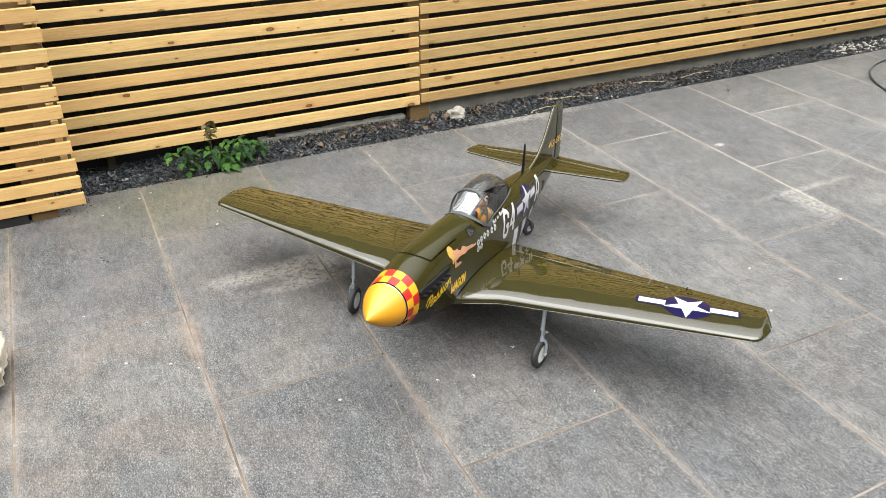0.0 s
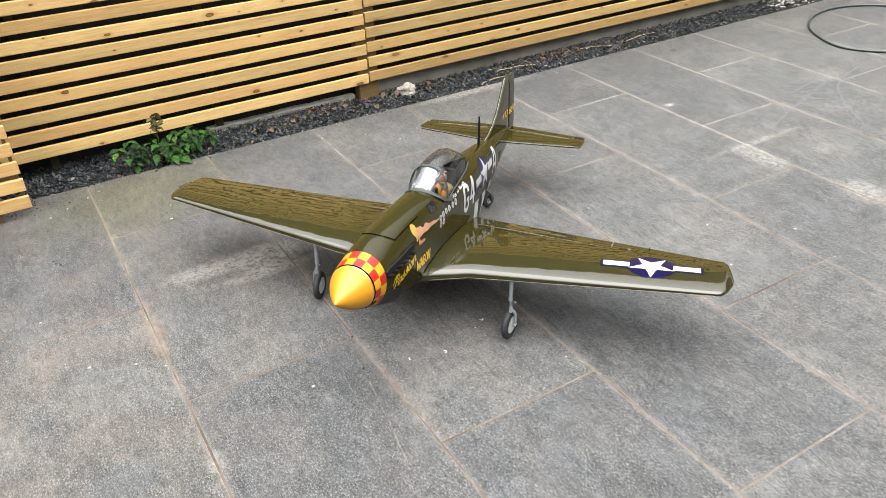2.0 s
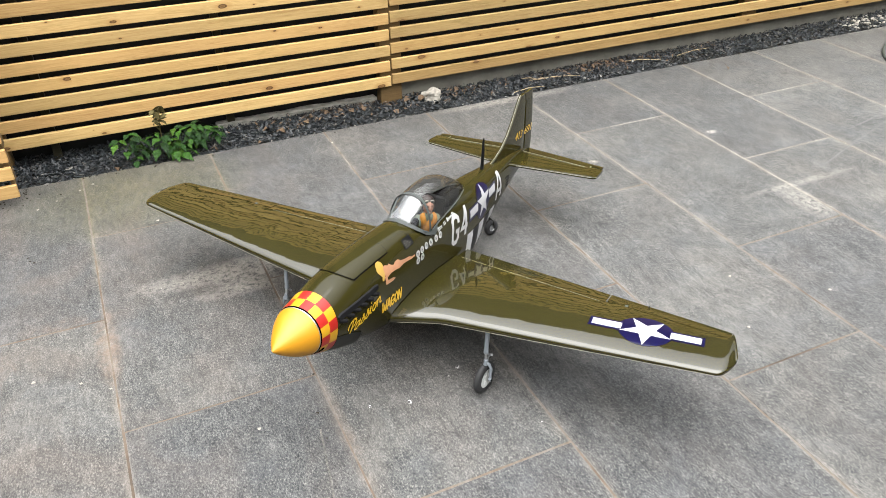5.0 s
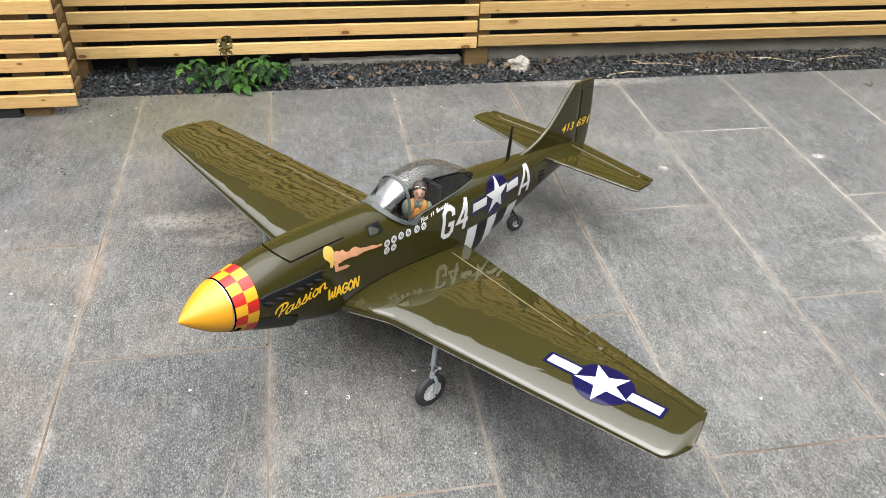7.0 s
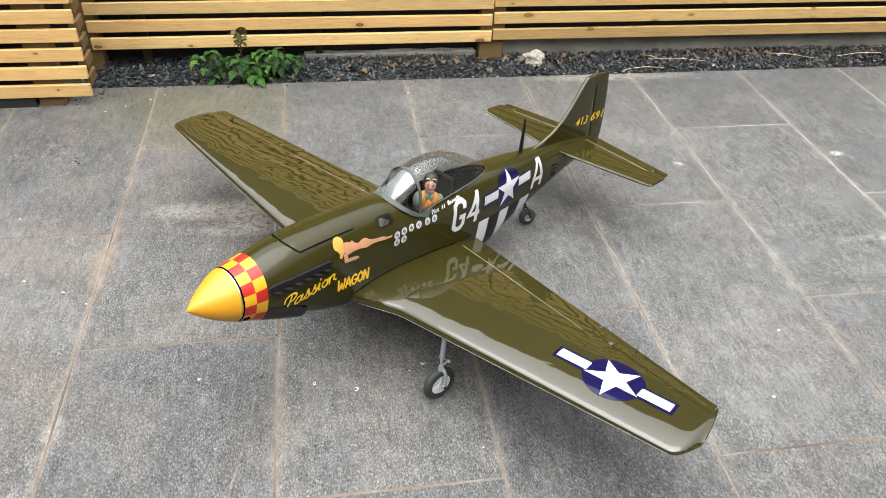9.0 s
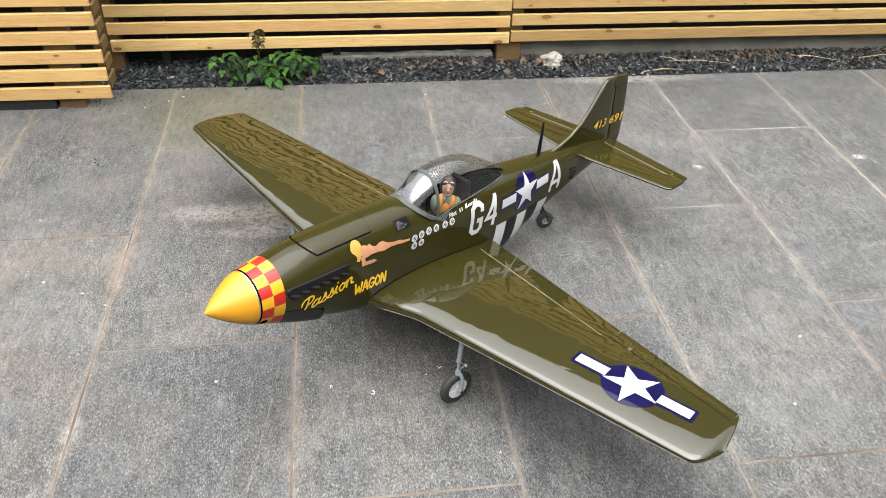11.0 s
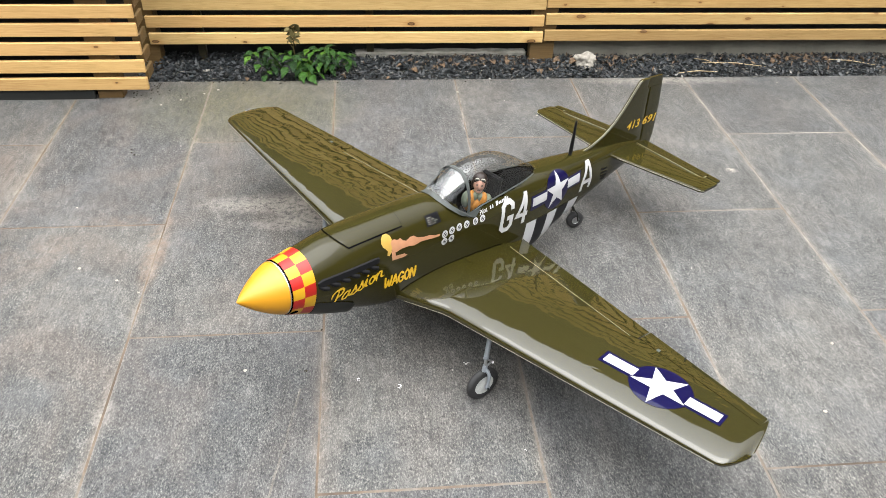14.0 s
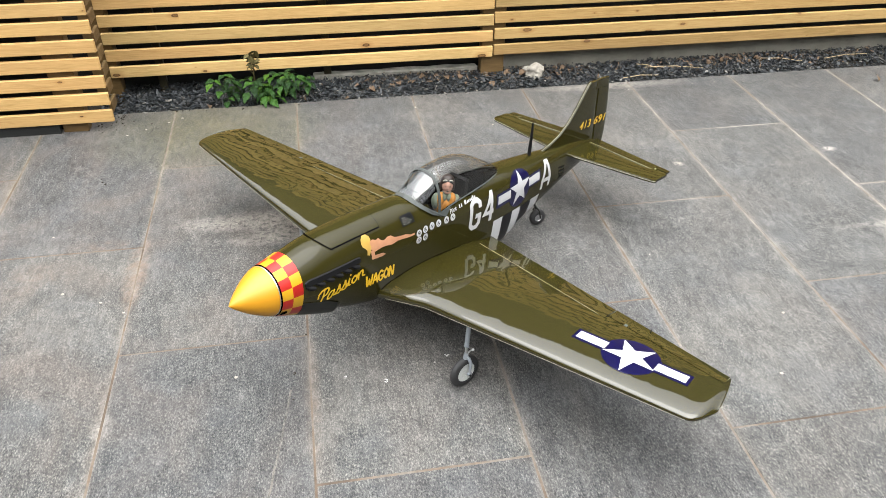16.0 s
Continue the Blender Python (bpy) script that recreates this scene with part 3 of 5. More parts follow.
def belly(x):
    """How much squarer the lower half is than the upper, between nose and tail cone."""
    return 1.2 * float(np.interp(x, (0.34, 0.46, 1.08, 1.25), (0, 1, 1, 0)))


def ring_point(x, ang, off=0.0):
    """A point on the fuselage's skin; ang: from straight up, positive to port, in radians."""
    top, bot, w, n = station(x)
    c, s = math.cos(ang), math.sin(ang)
    n += belly(x) if c < 0 else 0.0
    z = (top + off if c >= 0 else -bot + off) * math.copysign(abs(c) ** (2 / n), c)
    return Vector((x, -(w + off) * math.copysign(abs(s) ** (2 / n), s), z))


def side_point(x, z, off=0.0):
    """A point on the fuselage's port side at that height."""
    top, bot, w, n = station(x)
    n += belly(x) if z < 0 else 0.0
    u = min(1.0, abs(z) / (top if z >= 0 else -bot))
    return Vector((x, -w * max(0.0, 1 - u**n) ** (1 / n) - off, z))


def skin(name, x0, x1, nx, sides, mats, off=0.0, a0=0.0, a1=2 * math.pi, thick=0.0, pick=None):
    """A strip of the fuselage's skin, closed into a thin shell where thick is given."""
    full = a1 - a0 > 6.28
    bm = bmesh.new()
    na = sides if full else sides + 1
    grid = [[bm.verts.new(ring_point(x0 + (x1 - x0) * i / nx, a0 + (a1 - a0) * k / sides, off)) for k in range(na)] for i in range(nx + 1)]
    for i in range(nx):
        for k in range(sides):
            f = bm.faces.new((grid[i][k], grid[i][(k + 1) % na], grid[i + 1][(k + 1) % na], grid[i + 1][k]))
            f.smooth = True
            if pick:
                f.material_index = pick(i, k)
    if not thick and full:
        bm.faces.new(grid[0]), bm.faces.new(grid[-1])
    return bm


fuse_bm = skin("fuselage", 0.1215, 1.835, 120, 64, None)
SILL = ((0.735, 0.062, 0.0745), (0.800, 0.074, 0.0690), (0.900, 0.083, 0.0630), (1.000, 0.088, 0.0510), (1.080, 0.091, 0.0330), (1.126, 0.093, 0.004))
cut_out = []
for f in fuse_bm.faces:
    c = f.calc_center_median()
    if 0.700 < c.x < 1.100 and c.z > 0.05 and abs(c.y) < np.interp(c.x, [s[0] for s in SILL], [s[2] for s in SILL]) - 0.0005:
        cut_out.append(f)
bmesh.ops.delete(fuse_bm, geom=cut_out, context="FACES")
fuselage = part("fuselage", fuse_bm, BODYFILM, plane, "glossy olive film over a rounded body", smooth=60)

# checkered nose band: two rings of squares
bm = skin("checkered_band", 0.1185, 0.184, 8, 64, None, off=0.0009, thick=1, pick=lambda i, k: ((i // 4) + (k // 4)) % 2)
part("checkered_band", bm, [CHECK_RED, CHECK_YELLOW], plane, "red and yellow checkered nose band")
bm = bmesh.new()
rows = []
for t in [k / 20 for k in range(21)]:
    x, a0 = 0.1845 + 0.135 * t, radians(107 + 15 * t)
    row = [ring_point(x, a0 + (2 * math.pi - 2 * a0) * k / 40, 0.0016) for k in range(41)]
    rows.append([bm.verts.new(p - Vector((0, 0, 0.011 * t * max(0.0, min(1.0, (-0.062 - p.z) / 0.03))))) for p in row])
for r0, r1 in zip(rows, rows[1:]):
    for k in range(40):
        bm.faces.new((r0[k], r0[k + 1], r1[k + 1], r1[k])).smooth = True
bm.faces.new(rows[-1])
part("chin_cowl", bm, CHIN, plane, "dark grey lower cowl")
# spinner: a pointed ogive with a black gap and an alloy back plate
bm = bmesh.new()
prof = [(0.0, 0.0004)] + [(0.112 * t, 0.0718 * (1 - (1 - t) ** 1.27) ** 0.88) for t in [0.004, 0.012, 0.025] + [k / 24 for k in range(1, 25)]]
lathe(bm, prof, (0, 0, 0), "X", 64)
spinner = part("spinner", bm, YELLOW, plane, "bright yellow pointed spinner", smooth=60)
bm = bmesh.new()
lathe(bm, ((0.1125, 0.0720), (0.1145, 0.0726)), (0, 0, 0), "X", 64)
part("back_plate", bm, SILVER, spinner, "polished alloy ring", smooth=40)
bm = skin("nose_ring", 0.1165, 0.1205, 2, 64, None, off=-0.0022)
part("nose_ring", bm, GAP, plane, "black opening behind the spinner", smooth=40)


def ribbon(bm, line, width, off):
    """A thin strip laid on the skin along (x, angle) pairs."""
    pts = [ring_point(x, a, off) for x, a in line]
    prev = None
    for i, p in enumerate(pts):
        d = (pts[min(i + 1, len(pts) - 1)] - pts[max(i - 1, 0)]).normalized()
        x, a = line[i]
        nrm = (ring_point(x, a + 0.01, off) - p).cross(ring_point(x + 0.002, a, off) - p).normalized()
        s = d.cross(nrm).normalized() * width / 2
        pair = (bm.verts.new(p + s), bm.verts.new(p - s))
        if prev:
            bm.faces.new((prev[0], pair[0], pair[1], prev[1]))
        prev = pair


def steps(a, b, n=14):
    return [a + (b - a) * k / n for k in range(n + 1)]


# hatch on top of the nose, a loose panel; black strips paint the shadow gap round it
HX0, HX1, HA = 0.273, 0.482, radians(40)
def bow(a):
    """How far the hatch's front edge curves back towards its corners."""
    return 0.026 * (a / HA) ** 2


bm = bmesh.new()
n = 18
rows = [[bm.verts.new(ring_point(HX0 + bow(a) + (HX1 - HX0 - bow(a)) * t, a, 0.0012)) for a in steps(-HA, HA, n)] for t in steps(0.006, 0.994, 12)]
for r0, r1 in zip(rows, rows[1:]):
    for k in range(n):
        bm.faces.new((r0[k], r0[k + 1], r1[k + 1], r1[k])).smooth = True
hatch = part("hatch", bm, BODYFILM, plane, "olive battery hatch on the nose")
bm = bmesh.new()
ribbon(bm, [(x, HA) for x in steps(HX0 + 0.026, HX1)], 0.0040, 0.0019)
ribbon(bm, [(x, -HA) for x in steps(HX0 + 0.026, HX1)], 0.0040, 0.0019)
ribbon(bm, [(HX0 + bow(a), a) for a in steps(-HA, HA, 24)], 0.0034, 0.0019)
ribbon(bm, [(HX1, a) for a in steps(-HA, HA)], 0.001, 0.0013)
part("hatch_gap", bm, GAP, hatch, "black strips painting the shadow gap round the hatch")


# exhaust stacks on the port side
def exhaust():
    bm = bmesh.new()
    lo, hi = [], []
    for x in steps(0.190, 0.386, 16):
        zc = 0.022 + (x - 0.190) * 0.045
        zc += 0.004
        h = 0.0095 * min(1, (x - 0.184) / 0.012, (0.392 - x) / 0.008)
        ring = []
        for dz, off in ((h, -0.002), (h * 0.8, 0.005), (-h * 0.8, 0.005), (-h, -0.002)):
            ring.append(bm.verts.new(side_point(x, zc + dz, off)))
        lo.append(ring)
    for a, b in zip(lo, lo[1:]):
        for k in range(3):
            bm.faces.new((a[k], a[k + 1], b[k + 1], b[k]))
    bm.faces.new(lo[0]), bm.faces.new(lo[-1])
    fairing = part("exhaust_fairing", bm, BLACK, plane, "black exhaust fairing strip", smooth=30)
    for k in range(6):
        x = 0.194 + k * 0.032
        zc = 0.022 + (x - 0.190) * 0.045 - 0.006
        bm = bmesh.new()
        tube(bm, (side_point(x, zc, -0.004), side_point(x + 0.012, zc - 0.005, 0.003), side_point(x + 0.025, zc - 0.0095, 0.005)), (0.005, 0.0065, 0.0062), 12)
        part("exhaust_stack", bm, BLACK, fairing, "short black exhaust stack", smooth=50)


exhaust()

# ---- wing
def wing_le(y):
    base = 0.4815 + (y - 0.084) * 0.270 if y < 0.23 else 0.521 + (y - 0.23) * 0.0840
    return base + (0.085 * max(0.0, (y - 1.025) / 0.053) ** 2.8)


def wing_te(y):
    return 0.897 + (0.67 - y) * 0.216 - 0.125 * max(0.0, (y - 1.048) / 0.030) ** 1.4


def wing_mid(y, f):
    lead = -0.1340 + (y - 0.084) * 0.142 if y < 0.23 else -0.1132 + (y - 0.23) * 0.074
    trail = -0.0705 + (y - 0.67) * 0.076
    return lead + (trail - lead) * f


def wing_z(y, f, upper=True):
    """The wing's upper or lower skin at the distance y from the middle, f along the chord."""
    chord = wing_te(y) - wing_le(y)
    ratio = 0.135 - 0.02 * y
    f = min(max(f, 0.0), 1.0)
    t = ratio * chord / 0.2 * (0.2969 * math.sqrt(f) * (1 + 0.42 * math.exp(-f / 0.035)) - 0.1260 * f - 0.3516 * f * f + 0.2843 * f**3 - 0.1036 * f**4)
    t = max(t, 0.0008) if f > 0.001 else t
    t *= max(0.02, 1 - max(0.0, (y - 1.052) / 0.0255) ** 2.0) ** 0.5 if y > 1.052 else 1
    z = wing_mid(y, f) + (t * 1.2 if upper else -t * 0.76)
    if upper:
        k = min(1.0, max(0.0, f - 0.3) / 0.5)
        z += 0.003 * math.exp(-((max(0.0, y - 0.072) / (0.008 + 0.016 * k)) ** 1.5)) * k * k * (3 - 2 * k)
    return z


def wing_point(side, y, f, upper=True, off=0.0):
    x = wing_le(y) + (wing_te(y) - wing_le(y)) * f
    return Vector((x, -side * y, wing_z(y, f, upper) + (off if upper else -off)))


def hinge(y):
    """Where along the chord flap or aileron begin."""
    x = 0.8276 + (0.637 - y) * 0.19 if y < 0.662 else 0.842 - (y - 0.662) * 0.175
    return (x - wing_le(y)) / (wing_te(y) - wing_le(y))


def wing_shell(side, ys, f0, f1, nf, mats, closed_front=False):
    bm = bmesh.new()
    rings = []
    for y in ys:
        a, b = f0(y), f1(y)
        fs = [a + (b - a) * (1 - math.cos(math.pi * k / nf / (1 if closed_front else 2))) / (2 if closed_front else 1) for k in range(nf + 1)]
        if not closed_front:
            fs = [a + (b - a) * (1 - math.cos(math.pi / 2 * k / nf)) for k in range(nf + 1)]
        up = [bm.verts.new(wing_point(side, y, f)) for f in fs]
        dn = [bm.verts.new(wing_point(side, y, f, False)) for f in fs]
        rings.append((up, dn))
    for (u0, d0), (u1, d1) in zip(rings, rings[1:]):
        for k in range(nf):
            bm.faces.new((u0[k], u0[k + 1], u1[k + 1], u1[k]))
            bm.faces.new((d0[k], d0[k + 1], d1[k + 1], d1[k]))
        for k in (0, nf):
            bm.faces.new((u0[k], u1[k], d1[k], d0[k]))
    for u, d in (rings[0], rings[-1]):
        for k in range(nf):
            bm.faces.new((u[k], u[k + 1], d[k + 1], d[k]))
    bmesh.ops.remove_doubles(bm, verts=bm.verts, dist=0.00005)
    return bm


def wing_half(side):
    ys = [0.060 + 0.004 * k for k in range(14)] + [0.12 + 0.025 * k for k in range(36)] + [1.002, 1.015, 1.026, 1.036, 1.044, 1.0478, 1.052, 1.057, 1.062, 1.067, 1.070, 1.0725, 1.0745, 1.076, 1.0771]
    ys = sorted(set(round(v, 4) for v in ys))
    word = "olive film wing with a glossy leading edge"
    wing = part("wing", wing_shell(side, ys, lambda y: 0.0, lambda y: hinge(y) if y < 1.0475 else 1.0, 26, None), FILM, plane, word, smooth=40)
    gap = lambda y: hinge(y) + 0.009
    part("flap", wing_shell(side, [0.092 + 0.03 * k for k in range(19)] + [0.6585], gap, lambda y: 1.0, 6, None), FILM, wing, smooth=40)
    part("aileron", wing_shell(side, [0.6625 + 0.03 * k for k in range(13)] + [1.045], gap, lambda y: 1.006, 6, None), FILM, wing, smooth=40)
    # pale sealing tape along the flap's hinge
    bm = bmesh.new()
    last = None
    for y in steps(0.11, 0.640, 30):
        h = hinge(y)
        pair = [bm.verts.new(wing_point(side, y, h + d, True, 0.0009)) for d in (0.001, 0.0065)]
        if last:
            bm.faces.new((last[0], pair[0], pair[1], last[1]))
        last = pair
    part("hinge_tape", bm, TAPE, wing, "pale tape along the flap hinge")
    # control horn and its clevis on the aileron
    bm = bmesh.new()
    y = 0.725
    p = wing_point(side, y, hinge(y) + 0.02)
    box(bm, p + Vector((-0.005, -0.005, -0.002)), p + Vector((0.006, 0.005, 0.0012)), 0.0006)
    part("hinge_plate", bm, FRAME, wing, "small grey hinge plate")
    return wing


wing_port, wing_star = wing_half(1), wing_half(-1)
for side, wing in ((1, wing_port), (-1, wing_star)):
    bm, run = bmesh.new(), []
    for f in steps(0.0, 0.80, 40):
        y = 0.085
        for _ in range(12):
            p = wing_point(side, y, f)
            y = 0.5 * y + 0.5 * abs(side_point(p.x, p.z).y)
        run.append(wing_point(side, y, f) + Vector((0, -side * 0.0006, 0.0006)))
    tube(bm, run, 0.0013, 6)
    part("root_seam", bm, GAP, wing, "thin dark seam at the wing root")
    # pale line for the film's seam, with the edge's highlight in its colour
    bm = bmesh.new()
    tube(bm, [wing_point(side, y, 0.0035, False) for y in steps(0.10, 1.03, 46)], 0.0010, 6)
    part("edge_seam", bm, TAPE, wing, "thin pale film seam along the leading edge, with its highlight painted in")
bm = bmesh.new()
tube(bm, (wing_point(1, 0.79, 0.985, True, 0.0), wing_point(1, 0.79, 0.985, True, 0.007) + Vector((0.003, 0, 0))), (0.0022, 0.0018), 8)
part("control_horn", bm, BLACK, wing_port, "small control horn")


def lay(shapes, name, material, parent, place, off, label="", split=0.010):
    """Flat polygons (lists of 2D points) laid on a curved skin by place(u, v, off)."""
    bm = bmesh.new()
    for poly in shapes:
        bm.faces.new([bm.verts.new((u, v, 0)) for u, v in poly])
    bmesh.ops.triangulate(bm, faces=bm.faces)
    for _ in range(5):
        long = [ed for ed in bm.edges if ed.calc_length() > split]
        if not long:
            break
        bmesh.ops.subdivide_edges(bm, edges=long, cuts=1)
        bmesh.ops.triangulate(bm, faces=bm.faces)
    for v in bm.verts:
        v.co = place(v.co.x, v.co.y, off)
    for f in bm.faces:
        f.smooth = True
    return part(name, bm, material, parent, label)


def words(text, size, bold=0.0, shear=0.0, stretch=1.0):
    """The outlines of a word in the built-in font, filled, as triangles in 2D, from its lower left."""
    cu = bpy.data.curves.new("lettering", "FONT")
    cu.body, cu.size, cu.offset, cu.shear, cu.resolution_u = text, size, bold, shear, 4
    ob = bpy.data.objects.new("lettering", cu)
    scene.collection.objects.link(ob)
    me = bpy.data.meshes.new_from_object(ob.evaluated_get(bpy.context.evaluated_depsgraph_get()))
    tris = [[(me.vertices[i].co.x * stretch, me.vertices[i].co.y) for i in f.vertices] for f in me.polygons]
    bpy.data.objects.remove(ob)
    bpy.data.curves.remove(cu)
    bpy.data.meshes.remove(me)
    return tris


def put_words(text, name, u0, v0, u1, height, material, parent, place, off, slope=0.0, bold=0.0, shear=0.0, label=""):
    """A word fitted from u0 to u1 with its cap height, on a baseline that starts at v0 and climbs with slope."""
    tris = words(text, 1.0, bold, shear)
    xs = [p[0] for t in tris for p in t]
    ys = [p[1] for t in tris for p in t]
    kx, ky = (u1 - u0) / (max(xs) - min(xs)), height / max(ys)
    out = [[(u0 + (x - min(xs)) * kx, v0 + y * ky + slope * (x - min(xs)) * kx) for x, y in t] for t in tris]
    return lay(out, name, material, parent, place, off, label, 0.012)


def disc(cu, cv, ru, rv=None, n=36):
    rv = rv or ru
    return [(cu + ru * math.cos(2 * math.pi * k / n), cv + rv * math.sin(2 * math.pi * k / n)) for k in range(n)]


def star(cu, cv, r, turn=0.0):
    return [(cu + (r if k % 2 == 0 else r * 0.382) * math.sin(turn + math.pi * k / 5), cv + (r if k % 2 == 0 else r * 0.382) * math.cos(turn + math.pi * k / 5)) for k in range(10)]


def turned(poly, cu, cv, ang):
    c, s = math.cos(ang), math.sin(ang)
    return [(cu + (u - cu) * c - (v - cv) * s, cv + (u - cu) * s + (v - cv) * c) for u, v in poly]


def insignia(cu, cv, r, ang, parent, place, lift):
    """White star on a navy disc with white side bars in a navy border; u runs along the bars."""
    t = 0.115 * r
    blue = [disc(cu, cv, r + 0.2 * t)] + [[(cu + s * 0.72 * r, cv - 0.225 * r - t), (cu + s * (2 * r + t), cv - 0.225 * r - t), (cu + s * (2 * r + t), cv + 0.225 * r + t), (cu + s * 0.72 * r, cv + 0.225 * r + t)] for s in (1, -1)]
    badge = lay([turned(p, cu, cv, ang) for p in blue[:1]], "insignia", NAVY, parent, place, lift, "navy roundel with white star and bars")
    for p in blue[1:]:
        lay([turned(p, cu, cv, ang)], "border", NAVY, badge, place, lift * 0.85)
    bars = [[(cu + s * 0.90 * r, cv - 0.225 * r), (cu + s * 2 * r, cv - 0.225 * r), (cu + s * 2 * r, cv + 0.225 * r), (cu + s * 0.90 * r, cv + 0.225 * r)] for s in (1, -1)]
    for b in bars:
        lay([turned(b, cu, cv, ang)], "bar", WHITE, badge, place, lift * 1.8)
    lay([turned(star(cu, cv, r), cu, cv, ang)], "star", WHITE, badge, place, lift * 2.0)
    return badge


def on_port_wing(u, v, off):
    """u: out along the span, v: forward."""
    f = (-v - wing_le(u)) / (wing_te(u) - wing_le(u))
    return Vector((-v, -u, wing_z(u, f) + off))


def on_side(u, v, off):
    return side_point(u, v, off)


ARCS = {}


def on_shoulder(u, v, off):
    """Laid on the port side by the length along the skin above and below the middle line."""
    key = round(u, 3)
    if key not in ARCS:
        angs = [math.pi / 2 * (1 - k / 60) for k in range(61)], [math.pi / 2 * (1 + k / 60) for k in range(61)]
        ARCS[key] = []
        for run in angs:
            pts = [ring_point(key, a) for a in run]
            ARCS[key].append((run, np.concatenate(([0.0], np.cumsum([(q - p).length for p, q in zip(pts, pts[1:])])))))
    run, far = ARCS[key][0 if v >= 0 else 1]
    return ring_point(u, float(np.interp(abs(v), far, run)), off)


insignia(0.815, -0.700, 0.0790, -0.085, wing_port, on_port_wing, 0.0007)
insignia(1.181, 0.022, 0.0695, 0.04, fuselage, on_shoulder, 0.0009)



def curve_through(pts, n=6):
    """A smooth line through points."""
    out = []
    for i in range(len(pts) - 1):
        p0, p1, p2, p3 = (Vector(pts[max(0, min(len(pts) - 1, i + d))]) for d in (-1, 0, 1, 2))
        for k in range(n):
            t = k / n
            out.append(0.5 * ((2 * p1) + (p2 - p0) * t + (2 * p0 - 5 * p1 + 4 * p2 - p3) * t * t + (3 * p1 - p0 - 3 * p2 + p3) * t**3))
    return out + [Vector(pts[-1])]


def brush(pts, width, square=False, taper=0.0):
    """One stroke of a brush along 2D points, as quads; square: mitred corners, else round ends."""
    pts = [Vector(p) for p in pts]
    ring = (pts[0] - pts[-1]).length < 1e-6
    left, right = [], []
    for i, p in enumerate(pts):
        a = pts[i - 1] if i else (pts[-2] if ring else None)
        b = pts[i + 1] if i + 1 < len(pts) else (pts[1] if ring else None)
        d0 = (p - a).normalized() if a is not None else (b - p).normalized()
        d1 = (b - p).normalized() if b is not None else d0
        d = (d0 + d1).normalized() if (d0 + d1).length > 1e-6 else d1
        w = width / 2 * (1 - taper * abs(2 * i / (len(pts) - 1) - 1) ** 2)
        side = Vector((-d.y, d.x)) * w / max(0.6, d.dot(d1))
        left.append(p + side), right.append(p - side)
    quads = [[tuple(v) for v in (left[i], left[i + 1], right[i + 1], right[i])] for i in range(len(pts) - 1)]
    if not square and not ring:
        quads += [disc(p.x, p.y, width / 2 * (1 - taper) * 0.98, n=8) for p in (pts[0], pts[-1])]
    return quads


# brush letters on a grid: the middle zone reaches 0.5, capitals 1; each with its advance
SCRIPT = {}
SCRIPT["P"] = (0.66, [[(0.44, 0.93), (0.38, 0.55), (0.28, 0.15), (0.02, -0.14)], [(0.06, 0.56), (0.10, 0.83), (0.32, 1.0), (0.62, 0.97), (0.72, 0.77), (0.58, 0.53), (0.36, 0.46)]])
SCRIPT["a"] = (0.50, [[(0.42, 0.44), (0.25, 0.52), (0.08, 0.34), (0.05, 0.10), (0.17, 0.0), (0.33, 0.14), (0.44, 0.48), (0.41, 0.12), (0.55, 0.04)]])
SCRIPT["s"] = (0.40, [[(0.0, 0.06), (0.17, 0.30), (0.27, 0.60), (0.30, 0.38), (0.36, 0.16), (0.25, -0.01), (0.07, 0.06)]])
SCRIPT["i"] = (0.30, [[(0.0, 0.06), (0.15, 0.52), (0.12, 0.12), (0.24, 0.02)], [(0.20, 0.74), (0.215, 0.80)]])
SCRIPT["o"] = (0.44, [[(0.20, 0.50), (0.06, 0.35), (0.05, 0.12), (0.18, 0.0), (0.34, 0.15), (0.36, 0.38), (0.22, 0.50), (0.32, 0.40), (0.46, 0.46)]])
SCRIPT["n"] = (0.52, [[(0.06, 0.50), (0.05, 0.0)], [(0.05, 0.26), (0.20, 0.50), (0.34, 0.46), (0.34, 0.12), (0.50, 0.04)]])
SCRIPT["W"] = (0.82, [[(0.0, 1.0), (0.04, 0.45), (0.12, 0.0), (0.28, 0.30), (0.34, 0.62), (0.40, 0.28), (0.54, 0.0), (0.64, 0.45), (0.68, 1.0)]])
SCRIPT["A"] = (0.66, [[(0.0, 0.0), (0.12, 0.52), (0.25, 0.98), (0.40, 0.52), (0.52, 0.0)], [(0.08, 0.32), (0.46, 0.32)]])
SCRIPT["G"] = (0.66, [[(0.48, 0.84), (0.25, 1.0), (0.03, 0.72), (0.03, 0.28), (0.25, 0.0), (0.48, 0.16), (0.50, 0.45), (0.30, 0.45)]])
SCRIPT["O"] = (0.66, [[(0.25, 1.0), (0.03, 0.70), (0.03, 0.30), (0.25, 0.0), (0.48, 0.30), (0.48, 0.70), (0.25, 1.0)]])
SCRIPT["N"] = (0.56, [[(0.0, 0.0), (0.03, 0.98), (0.25, 0.50), (0.46, 0.02), (0.50, 1.0)]])


